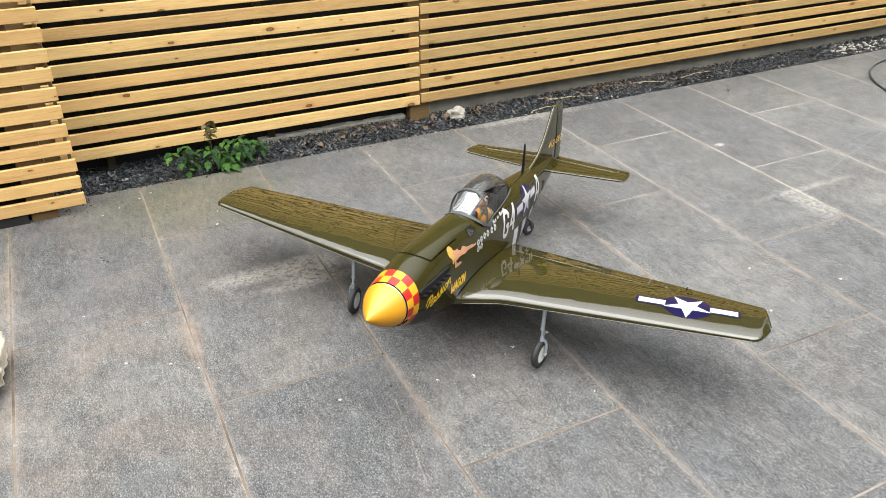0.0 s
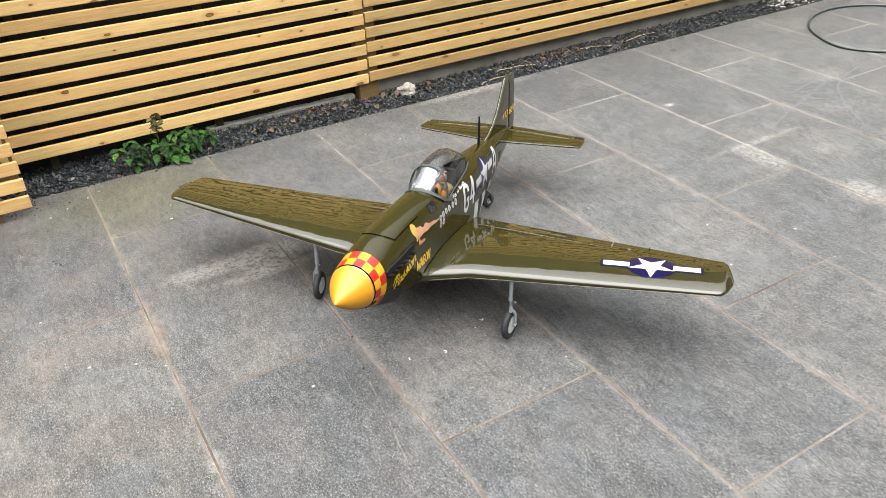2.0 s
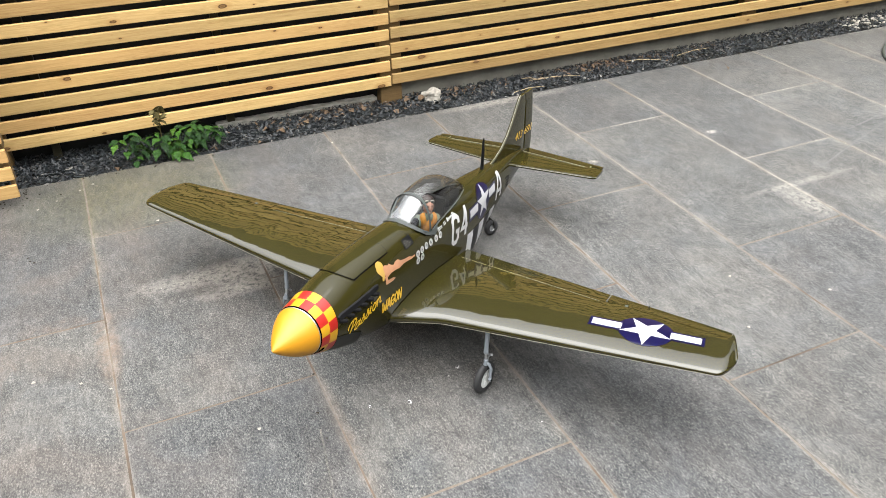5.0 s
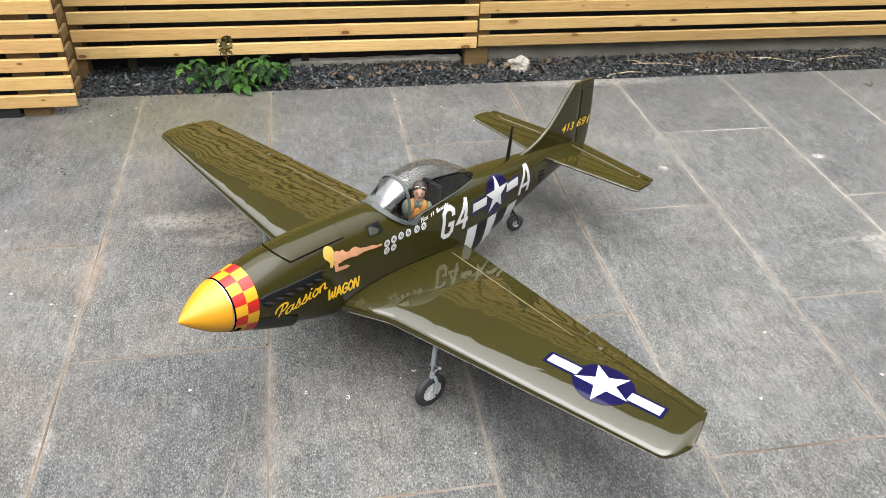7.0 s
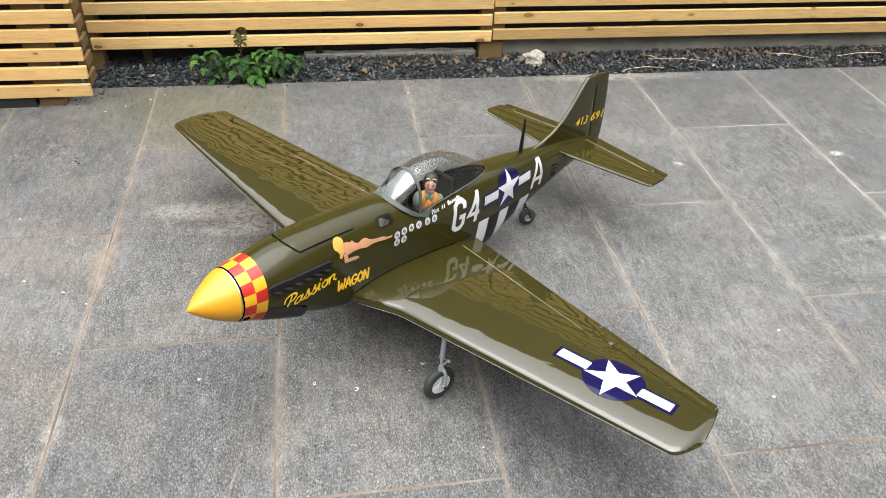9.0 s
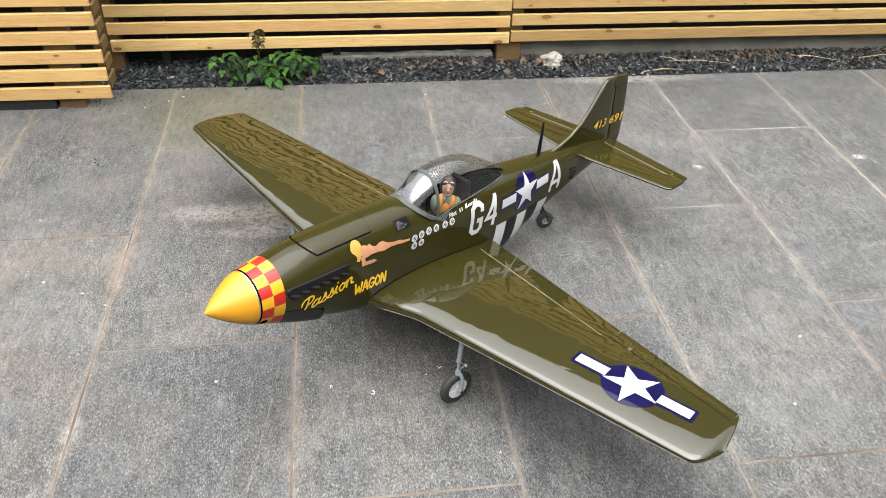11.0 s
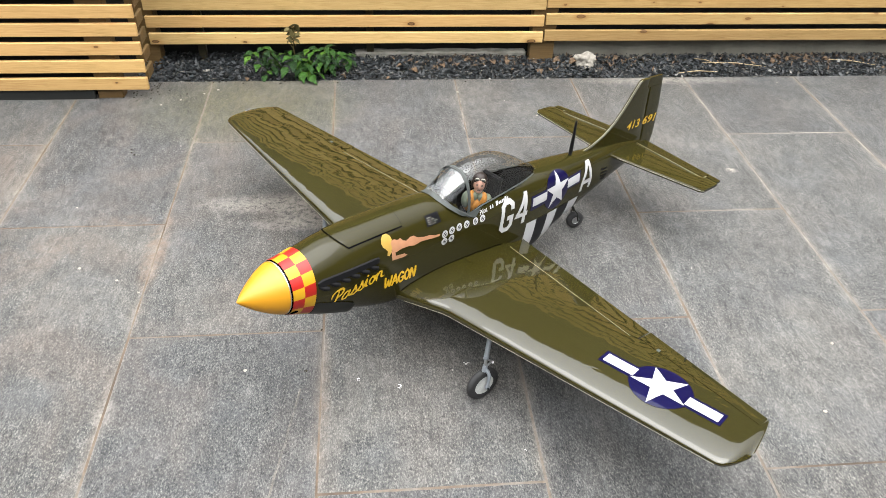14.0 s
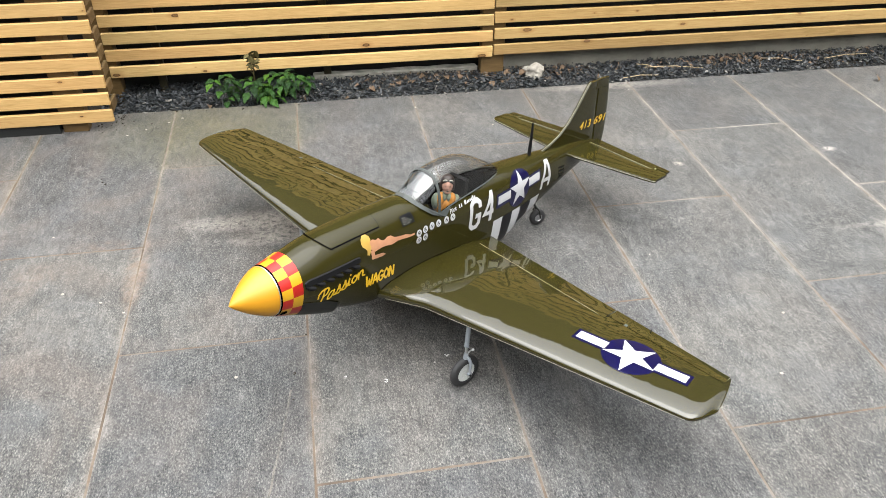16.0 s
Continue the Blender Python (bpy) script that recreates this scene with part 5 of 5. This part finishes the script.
# ---------------------------------------------------------------- pilot doll, one plain mesh
def pilot():
    bm = bmesh.new()

    def blob(c, s, mat, seg=20):
        g = bmesh.ops.create_uvsphere(bm, u_segments=seg, v_segments=seg // 2 + 2, radius=1.0)
        for v in g["verts"]:
            v.co = Vector((v.co.x * s[0], v.co.y * s[1], v.co.z * s[2])) + Vector(c)
        for f in {f for v in g["verts"] for f in v.link_faces}:
            f.material_index, f.smooth = mat, True

    blob((0.0, 0.0, 0.018), (0.034, 0.050, 0.046), 0)
    for s in (1, -1):
        blob((-0.006, s * 0.036, 0.030), (0.026, 0.018, 0.032), 3)
        blob((-0.017, s * 0.021, 0.040), (0.020, 0.015, 0.034), 0)
        blob((-0.022, s * 0.011, 0.054), (0.010, 0.012, 0.017), 3, 14)
    blob((-0.004, 0.0, 0.062), (0.019, 0.023, 0.014), 3)
    blob((-0.003, 0.0, 0.070), (0.016, 0.016, 0.018), 1)
    blob((-0.007, 0.0, 0.098), (0.0245, 0.0205, 0.030), 1)
    blob((-0.020, 0.0, 0.078), (0.010, 0.011, 0.009), 1, 14)
    blob((-0.0315, 0.0, 0.0955), (0.0034, 0.0026, 0.0060), 1, 10)
    for s in (1, -1):
        blob((-0.0292, s * 0.0078, 0.1028), (0.0018, 0.0034, 0.0011), 2, 10)
        blob((-0.0292, s * 0.0082, 0.1068), (0.0020, 0.0044, 0.0009), 2, 10)
    blob((-0.0300, 0.0, 0.0848), (0.0016, 0.0062, 0.0010), 2, 10)
    blob((0.003, 0.0, 0.113), (0.0275, 0.0258, 0.0255), 2)
    for s in (1, -1):
        blob((0.003, s * 0.0215, 0.094), (0.013, 0.0065, 0.021), 2, 12)
        blob((-0.0205, s * 0.0105, 0.1215), (0.0042, 0.0088, 0.0066), 4, 14)
        blob((-0.0228, s * 0.0107, 0.1216), (0.0034, 0.0068, 0.0048), 5, 12)
    return thing("pilot_doll", bm, [ORANGE, SKIN, HELMET, SHIRT, CREAM, FRAME], "small pilot doll in orange vest inside the canopy", "doll")


doll = pilot()
doll.matrix_world = plane.matrix_world @ pose(0.850, -0.004, 0.020, 0, 0, 44) @ Matrix.Diagonal((0.92, 0.90, 0.87, 1))


# ---------------------------------------------------------------- small things on the ground
def pebble(name, centre, size, material, label, category, seed, amount=0.25):
    bm = bmesh.new()
    bmesh.ops.create_icosphere(bm, subdivisions=4 if max(size) > 0.03 else 2, radius=1.0)
    for v in bm.verts:
        k = 1 + amount * noise.noise(v.co * 1.6 + Vector((seed, 0, 0))) + 0.5 * amount * noise.noise(v.co * 4 + Vector((0, seed, 0)))
        v.co = Vector((v.co.x * size[0], v.co.y * size[1], v.co.z * size[2])) * k
    ob = thing(name, bm, material, label, category, smooth=60)
    ob.location = centre
    return ob


pebble("stone", (1.325, 2.0, 0.0), (0.062, 0.040, 0.046), STONE, "chalky white stone lying on slate chippings", "stone", 3.0, 0.4)
bm = bmesh.new()
box(bm, (-0.30, -0.13, 0.0), (0.235, 0.13, 0.13), 0.02)
bmesh.ops.subdivide_edges(bm, edges=bm.edges, cuts=13, use_grid_fill=True)
rough_up(bm, 0.018, 10, 2.0)
rough_up(bm, 0.010, 45, 5.0)
for v in bm.verts:
    v.co.z = max(v.co.z, 0.0)
    if v.co.z < 0.05:
        v.co.x, v.co.y = v.co.x - 0.035, min(v.co.y, 0.05)
rock = thing("stone_block", bm, ROCK, "rough pale stone block at the patio's edge", "stone", smooth=40)
rock.location = (-1.44, 0.45, 0.0)

# garden hose: a loose loop
bm = bmesh.new()
pts = [(6.6, 0.35, 0.009), (6.0, 0.42, 0.009), (5.3, 0.48, 0.009), (4.75, 0.53, 0.009), (4.42, 0.64, 0.009), (4.20, 0.83, 0.009), (4.13, 1.00, 0.009), (4.20, 1.20, 0.009), (4.36, 1.40, 0.009), (4.62, 1.55, 0.009), (4.92, 1.59, 0.009), (5.20, 1.48, 0.009), (5.42, 1.20, 0.009), (5.50, 0.85, 0.014), (5.46, 0.55, 0.026), (5.30, 0.25, 0.014), (5.0, -0.1, 0.009)]
fine = []
for i in range(len(pts) - 1):
    p0, p1, p2, p3 = (Vector(pts[max(0, min(len(pts) - 1, i + d))]) for d in (-1, 0, 1, 2))
    for k in range(8):
        t = k / 8
        fine.append(0.5 * ((2 * p1) + (p2 - p0) * t + (2 * p0 - 5 * p1 + 4 * p2 - p3) * t * t + (3 * p1 - p0 - 3 * p2 + p3) * t**3))
tube(bm, fine, 0.0085, 10)
thing("garden_hose", bm, HOSE, "dark green garden hose looped on the slabs", "hose", smooth=50)


# plant: lobed leaves on thin stems, with one withered frond
def leaf_mesh(name, material, lobes=((0.0, 0.004), (0.10, 0.05), (0.22, 0.16), (0.32, 0.24), (0.37, 0.19), (0.50, 0.26), (0.56, 0.19), (0.68, 0.21), (0.74, 0.13), (0.84, 0.12), (1.0, 0.004))):
    """A toothed leaf of length 1 along x, folded at the middle rib and drooping."""
    bm = bmesh.new()
    rows = []
    for t, w in lobes:
        z = 0.16 * math.sin(t * 2.2) - 0.22 * t * t
        rows.append([bm.verts.new((t + (0.05 if w > 0.25 else 0), s * w, z + 0.10 * abs(s) * w + 0.03 * math.sin(9 * t + 2 * s))) for s in (-1, -0.5, 0, 0.5, 1)])
    for a, b in zip(rows, rows[1:]):
        for k in range(4):
            bm.faces.new((a[k], a[k + 1], b[k + 1], b[k])).smooth = True
    return from_bm(name, bm, material)


rng = random.Random(11)
plant = tagged(new("plant"), "low green leafy plant growing in slate chippings", "plant")
plant.location = (-0.18, 1.90, -0.02)
GREEN = leaf_mesh("leaf", LEAFY, ((0.0, 0.012), (0.06, 0.08), (0.15, 0.20), (0.21, 0.19), (0.31, 0.285), (0.37, 0.235), (0.48, 0.275), (0.55, 0.20), (0.66, 0.205), (0.72, 0.13), (0.84, 0.095), (1.0, 0.004)))
WITHER = leaf_mesh("frond", STALE, ((0.0, 0.02), (0.2, 0.20), (0.45, 0.28), (0.7, 0.20), (1.0, 0.01)))
STEMS = bmesh.new()


def sprig(x, y, z, heading, size, pairs):
    """A stem from the root with an end leaflet and pairs of side leaflets; heading in degrees."""
    tip = Vector((x, y, z))
    root = Vector((x * 0.55, 0.03, 0.0))
    tube(STEMS, (root, (root + tip) / 2 + Vector((0, 0, 0.03)), tip), (0.0026, 0.0020, 0.0013), 6)
    way = Vector((math.cos(radians(heading)), math.sin(radians(heading)), 0))
    for k in range(2 * pairs + 1):
        side = 0 if k == 0 else (1 if k % 2 else -1)
        back = (k + 1) // 2
        p = tip - way * size * 0.42 * back + Vector((0, 0, 0.008 * back))
        q = size * (1.0 if k == 0 else rng.uniform(0.72, 0.95))
        ob = part("leaf", GREEN, None, plant)
        ob.matrix_basis = pose(p.x, p.y, max(0.012, p.z), rng.uniform(-25, 25), rng.uniform(2, 38), heading + side * rng.uniform(48, 78) + rng.uniform(-10, 10)) @ Matrix.Diagonal((q, q, q, 1))


# three tufts: one beside the screen, one hanging over the slab, one low under the fence
for x, y, z, heading, size, pairs in ((-0.235, -0.015, 0.115, -120, 0.052, 1), (-0.165, -0.02, 0.140, -70, 0.055, 1), (-0.130, -0.01, 0.120, -30, 0.055, 1), (-0.195, -0.05, 0.085, -95, 0.058, 1), (-0.130, -0.05, 0.075, -60, 0.055, 1), (-0.165, -0.065, 0.035, -100, 0.050, 1),
                                      (-0.030, -0.06, 0.105, -85, 0.070, 1), (0.030, -0.055, 0.090, -50, 0.066, 2), (-0.055, -0.07, 0.080, -120, 0.060, 1), (0.050, -0.095, 0.045, -55, 0.068, 1), (0.020, -0.085, 0.060, -75, 0.062, 1), (0.075, -0.07, 0.050, -35, 0.060, 1),
                                      (0.090, 0.00, 0.110, -40, 0.055, 2), (0.140, 0.01, 0.105, -80, 0.058, 2), (0.190, 0.02, 0.115, -20, 0.058, 2), (0.230, 0.00, 0.090, -50, 0.056, 2), (0.165, -0.02, 0.070, -95, 0.055, 1), (0.245, -0.01, 0.070, -100, 0.052, 1), (0.110, -0.02, 0.080, -110, 0.050, 1), (-0.060, 0.01, 0.115, -140, 0.050, 1)):
    sprig(x, y, z, heading, size * 1.22, pairs)
for k in range(16):
    x = rng.choice((-0.18, -0.15, 0.0, 0.03, 0.13, 0.18, 0.22)) + rng.uniform(-0.04, 0.04)
    sprig(x, rng.uniform(-0.05, 0.03), rng.uniform(0.05, 0.12), rng.uniform(-140, -30), rng.uniform(0.045, 0.06), 1)
part("stems", STEMS, LEAF, plant)
bm = bmesh.new()
tube(bm, ((-0.02, 0.0, 0.0), (-0.022, 0.0, 0.12), (-0.016, -0.005, 0.262)), (0.003, 0.0025, 0.0015), 6)
part("dry_stem", bm, STALE, plant, "withered brown stem")
for k in range(26):
    z = rng.uniform(0.165, 0.275)
    size = rng.uniform(0.032, 0.056)
    ob = part("frond", WITHER, None, plant, "withered curled leaf")
    ob.matrix_basis = pose(-0.018 + rng.uniform(-0.022, 0.022), -0.003, z, rng.uniform(-70, 70), rng.uniform(-40, 60), rng.uniform(0, 360)) @ Matrix.Diagonal((size, size, size, 1))

# fallen leaves among the chippings
FALLEN = leaf_mesh("dead_leaf", DRYLEAF, ((0.0, 0.01), (0.2, 0.22), (0.45, 0.34), (0.7, 0.26), (1.0, 0.01)))
spots = [(0.42, 1.90), (0.50, 1.95), (0.56, 1.99), (0.35, 1.97), (0.64, 1.93), (0.28, 1.84), (0.83, 2.02), (0.90, 1.99), (0.95, 2.03), (0.76, 2.0), (1.20, 2.03), (1.24, 1.99), (1.40, 1.95), (1.43, 2.0), (1.50, 2.04), (1.56, 2.06), (1.62, 2.03), (1.70, 2.06), (2.3, 2.05), (2.4, 2.04), (2.45, 2.07), (2.52, 2.05), (2.6, 2.04), (2.98, 1.93), (3.02, 1.95), (2.28, 2.03), (2.33, 2.07), (2.37, 2.0), (2.43, 2.04), (2.48, 2.01), (2.55, 2.07), (2.62, 2.07), (2.68, 2.03), (2.97, 2.06), (3.0, 2.03), (0.68, 2.03), (0.72, 2.06), (0.80, 2.04), (1.48, 2.0), (2.2, 2.05), (3.3, 2.0), (-0.45, 1.86), (0.02, 1.88), (1.1, 1.95), (1.06, 1.93), (0.40, 2.03), (0.47, 2.05), (0.60, 2.05)]
for x, y in spots:
    size = rng.uniform(0.024, 0.052)
    ob = thing("dead_leaf", FALLEN, None, "curled brown dead leaf on slate chippings", "leaf", "fallen leaves")
    ob.matrix_world = pose(x, y, -0.012, rng.uniform(-35, 35), rng.uniform(-30, 20), rng.uniform(0, 360)) @ Matrix.Diagonal((size, size * 1.1, size * 2.4, 1))
ob = thing("dead_leaf", FALLEN, None, "curled pale dead leaf lying on a slab", "leaf")
ob.matrix_world = pose(3.183, 1.576, 0.012, 40, -20, 70) @ Matrix.Diagonal((0.05, 0.05, 0.05, 1))
for x0, y0, x1, y1 in ((1.98, 1.99, 2.32, 1.93), (1.80, 1.86, 2.02, 1.87), (2.7, 2.02, 2.95, 1.94), (3.1, 1.96, 3.4, 1.99), (1.95, 2.04, 2.05, 1.97)):
    bm = bmesh.new()
    tube(bm, ((x0, y0, -0.006), ((x0 + x1) / 2, (y0 + y1) / 2 + 0.008, 0.0), (x1, y1, -0.006)), (0.0025, 0.003, 0.0015), 6)
    thing("twig", bm, STRAW, "dry pale twig on slate chippings", "twig", "twigs", smooth=50)

# crumbs and scraps of paper on the slabs
crumbs = [(-0.226, -0.159), (-0.615, 0.214), (-0.33, 1.23), (-0.30, 1.36), (-0.72, 1.60), (-0.80, 1.55), (-0.56, 1.70), (2.15, 1.72), (2.28, 1.72), (-0.95, 0.72), (-0.84, 0.35), (-0.70, 0.28), (1.46, -0.42), (1.62, -0.15), (1.9, -0.38), (0.6, 1.65), (0.95, 1.4), (-0.62, 1.66), (2.47, 0.917), (1.70, 0.89), (3.1, 1.2)]
for x, y in crumbs:
    s = rng.uniform(0.003, 0.006)
    pebble("crumb", (x, y, s * 0.35), (s, s * rng.uniform(0.6, 1.0), s * 0.4), STONE, "small pale chip lying on a slab", "chip", rng.random() * 9, 0.5)["group"] = "pale chips on the slabs"


# torn white scraps, dark crumbs, chips out of the slabs and one raised ridge
def scrap(x, y, size):
    bm = bmesh.new()
    for k in range(5):
        a, r = rng.uniform(0, 6.28), size * rng.uniform(0.2, 0.75)
        c = Vector((r * math.cos(a), r * math.sin(a), 0.0015))
        d = Vector((math.cos(a + 1.3), math.sin(a + 1.3), 0)) * size * rng.uniform(0.3, 0.6)
        w = Vector((-d.y, d.x, 0)) * 0.2
        lo = [bm.verts.new(p) for p in (c - d - w, c - d * 0.2 - w + Vector((0, 0, 0.002)), c + d, c - d * 0.2 + w + Vector((0, 0, 0.001)), c - d + w)]
        bm.faces.new(lo)
    g = bmesh.ops.extrude_face_region(bm, geom=list(bm.faces))
    for v in g["geom"]:
        if isinstance(v, bmesh.types.BMVert):
            v.co.z += 0.0008
    thing("scrap", bm, PAPER, "torn white scrap lying on a grey slab", "scrap", "white scraps").location = (x, y, 0)


PAPER = make_plain("white_paper", (0.72, 0.71, 0.68), 0.7, vary=0.08)
for x, y, size in ((0.108, -0.214, 0.008), (0.229, -0.251, 0.010), (0.435, -0.166, 0.013), (0.56, -0.50, 0.005)):
    scrap(x, y, size)
for x, y in ((-0.846, 1.149), (-0.824, 1.102), (-0.838, 1.12), (-0.30, 1.155), (-0.86, 1.62), (-0.83, 1.66), (-0.92, 1.60), (-0.79, 1.70), (-0.70, 1.66)):
    s = rng.uniform(0.0022, 0.0045)
    pebble("soil_crumb", (x, y, s * 0.35), (s, s * 0.8, s * 0.5), SOIL, "dark crumb of soil on a slab", "crumb", rng.random() * 9, 0.6)["group"] = "dark crumbs on the slabs"
for x, y, r in ((-0.048, -0.171, 0.0060), (-0.054, -0.282, 0.003), (-0.007, 0.004, 0.004)):
    bm = bmesh.new()
    lathe(bm, ((0.0, r), (0.0012, r * 0.85), (0.0006, r * 0.3)), (0, 0, 0), "Z", 11)
    rough_up(bm, 0.0025, 160, x)
    ob = part("chip", bm, SOIL, patio, "dark chip out of a slab")
    ob.location = (x, y, 0.0005)
bm, last = bmesh.new(), None
for i, t in enumerate(steps(0, 1, 26)):
    y = -0.62 + 0.38 * t
    c = Vector((-0.125 + 0.066 * t**0.9 + 0.003 * noise.noise(Vector((t * 7, 0, 0))), y, 0.0004))
    row = [bm.verts.new(c + Vector((d, 0, h))) for d, h in ((-0.004, 0), (-0.001, 0.0022), (0.003, 0))]
    if last:
        for k in range(2):
            bm.faces.new((last[k], last[k + 1], row[k + 1], row[k]))
    last = row
part("ridge", bm, SLAB, patio, "thin raised ridge in the riven face")


# slate chippings
def chippings():
    rs = np.random.RandomState(5)
    count = 25000
    verts, faces = [], []
    for i in range(count):
        x = rs.uniform(-1.0, 6.8) if i < 16000 else rs.uniform(-0.9, 3.0)
        y = rs.uniform(1.806, 2.15)
        s = rs.uniform(0.0030, 0.0090) * (1.3 if rs.rand() < 0.15 else 1.0)
        z = -0.040 + rs.uniform(0, 0.030) + 0.012 * (y - 1.8) / 0.35
        m = Euler((rs.normal(0, 0.45), rs.normal(0, 0.45), rs.uniform(0, 6.28))).to_matrix()
        n = rs.randint(4, 7)
        long, thin = rs.uniform(1.1, 2.5), rs.uniform(0.001, 0.0026)
        ring = []
        for k in range(n):
            a = 2 * math.pi * (k + rs.uniform(-0.25, 0.25)) / n
            ring.append((s * long * math.cos(a) * rs.uniform(0.8, 1.1), s * 0.9 * math.sin(a) * rs.uniform(0.8, 1.1)))
        base = len(verts)
        c = Vector((x, max(y, 1.806 + s), z))
        for h in (-thin, thin):
            verts.extend(c + m @ Vector((u, v, h)) for u, v in ring)
        faces.append(tuple(base + k for k in reversed(range(n))))
        faces.append(tuple(base + n + k for k in range(n)))
        faces.extend((base + k, base + (k + 1) % n, base + n + (k + 1) % n, base + n + k) for k in range(n))
    return mesh_of("slate_chippings", verts, faces, CHIPS)


def debris():
    """Shreds of bark and leaf that have blown against the fence."""
    rs = np.random.RandomState(8)
    verts, faces = [], []
    for i in range(560):
        x = rs.choice((0.6, 0.9, 1.5, 2.45, 2.6, 3.1)) + rs.normal(0, 0.22)
        y = min(2.12, 2.03 + rs.normal(0, 0.05))
        s, w = rs.uniform(0.006, 0.022), rs.uniform(0.0015, 0.006)
        m = Euler((rs.normal(0, 0.5), rs.normal(0, 0.4), rs.uniform(0, 6.28))).to_matrix()
        c = Vector((x, max(y, 1.83), -0.004 + rs.uniform(-0.006, 0.012)))
        base = len(verts)
        verts.extend(c + m @ Vector(v) for v in ((-s, 0, 0), (0, -w, 0.002), (s, 0, 0.003), (0, w, 0.002)))
        faces.append((base, base + 1, base + 2, base + 3))
    return mesh_of("leaf_litter", verts, faces, DRYLEAF)


def soil_crumbs():
    """Dirt washed up round the foot of the screen and along the strip's edge."""
    rs = np.random.RandomState(21)
    bm = bmesh.new()
    for i in range(200):
        g = bmesh.ops.create_icosphere(bm, subdivisions=1, radius=1.0)
        if i < 140:
            x, y = rs.uniform(-1.0, -0.84), 1.80 - abs(rs.normal(0, 0.075))
        else:
            x, y = rs.uniform(-0.9, 1.0), 1.795 - abs(rs.normal(0, 0.02))
        s = rs.uniform(0.0010, 0.0026) if rs.rand() < 0.75 else rs.uniform(0.003, 0.0055)
        c = Vector((x, max(1.63, y), s * 0.4))
        for v in g["verts"]:
            v.co = Vector((v.co.x * s, v.co.y * s * 0.8, v.co.z * s * 0.6)) * rs.uniform(0.8, 1.15) + c
    return bm


thing("soil_crumbs", soil_crumbs(), SOIL, "dark crumbs of soil on the slabs by the fence", "soil", kind="stuff")


def pale_stones():
    """Pale pebbles at the far end of the strip."""
    rs = np.random.RandomState(3)
    bm = bmesh.new()
    for i in range(150):
        g = bmesh.ops.create_icosphere(bm, subdivisions=1, radius=1.0)
        s, c = rs.uniform(0.008, 0.020), Vector((rs.uniform(4.62, 5.6), rs.uniform(1.84, 2.06), rs.uniform(-0.025, -0.004)))
        for v in g["verts"]:
            v.co = Vector((v.co.x * s, v.co.y * s * 0.8, v.co.z * s * 0.6)) * rs.uniform(0.85, 1.1) + c
    return bm


thing("pale_pebbles", pale_stones(), STONE, "pale rounded pebbles among slate chippings", "pebbles", kind="stuff")
thing("leaf_litter", debris(), None, "brown shreds of leaf blown against the fence", "litter", kind="stuff")
thing("slate_chippings", chippings(), None, "blue-grey slate chippings in a strip along the fence", "gravel", kind="stuff")

# pale curved scuffs on the slabs
SCUFF = make_plain("scuff", (0.165, 0.163, 0.160), 0.8, vary=0.3, scale=30)
for line in (((3.695, 0.784), (3.509, 0.703), (3.153, 0.625)), ((3.526, 0.644), (3.03, 0.49), (2.662, 0.365)), ((3.955, 0.698), (3.69, 0.641), (3.497, 0.55), (3.327, 0.395), (3.193, 0.226), (3.089, 0.085))):
    bm, last = bmesh.new(), None
    for i in range(len(line) - 1):
        p0, p1, p2, p3 = (Vector((*line[max(0, min(len(line) - 1, i + d))], 0.0025)) for d in (-1, 0, 1, 2))
        for k in range(9):
            t = k / 8
            c = 0.5 * ((2 * p1) + (p2 - p0) * t + (2 * p0 - 5 * p1 + 4 * p2 - p3) * t * t + (3 * p1 - p0 - 3 * p2 + p3) * t**3)
            d = Vector((-(p2 - p1).y, (p2 - p1).x, 0)).normalized() * (0.0032 + 0.0026 * noise.noise(c * 9))
            pair = (bm.verts.new(c + d), bm.verts.new(c - d))
            if last:
                bm.faces.new((last[0], pair[0], pair[1], last[1]))
            last = pair
    thing("scuff_mark", bm, SCUFF, "faint pale curved scuff on the grey slabs", "scuff mark", "scuff marks")

# patio slabs, 600 x 1200 mm, laid half bond
JOINT = 0.0035


def slab_mesh(length):
    bm = bmesh.new()
    box(bm, (JOINT, JOINT, -0.02), (0.6 - JOINT, length - JOINT, 0.0), 0.0012)
    return from_bm("slab", bm, SLAB)


meshes = {}
for col in range(-10, 15):
    y, joint = -5.298, -4.2 if col % 2 == 0 else -4.8
    while y < PATIO_END - 0.01:
        length = round(min(joint, PATIO_END) - y, 3)
        if length not in meshes:
            meshes[length] = slab_mesh(length)
        ob = part("slab", meshes[length], None, patio)
        ob.location = (0.6 * col + random.uniform(-0.0008, 0.0008), y, random.uniform(-0.0008, 0.0008))
        y, joint = joint, joint + 1.2
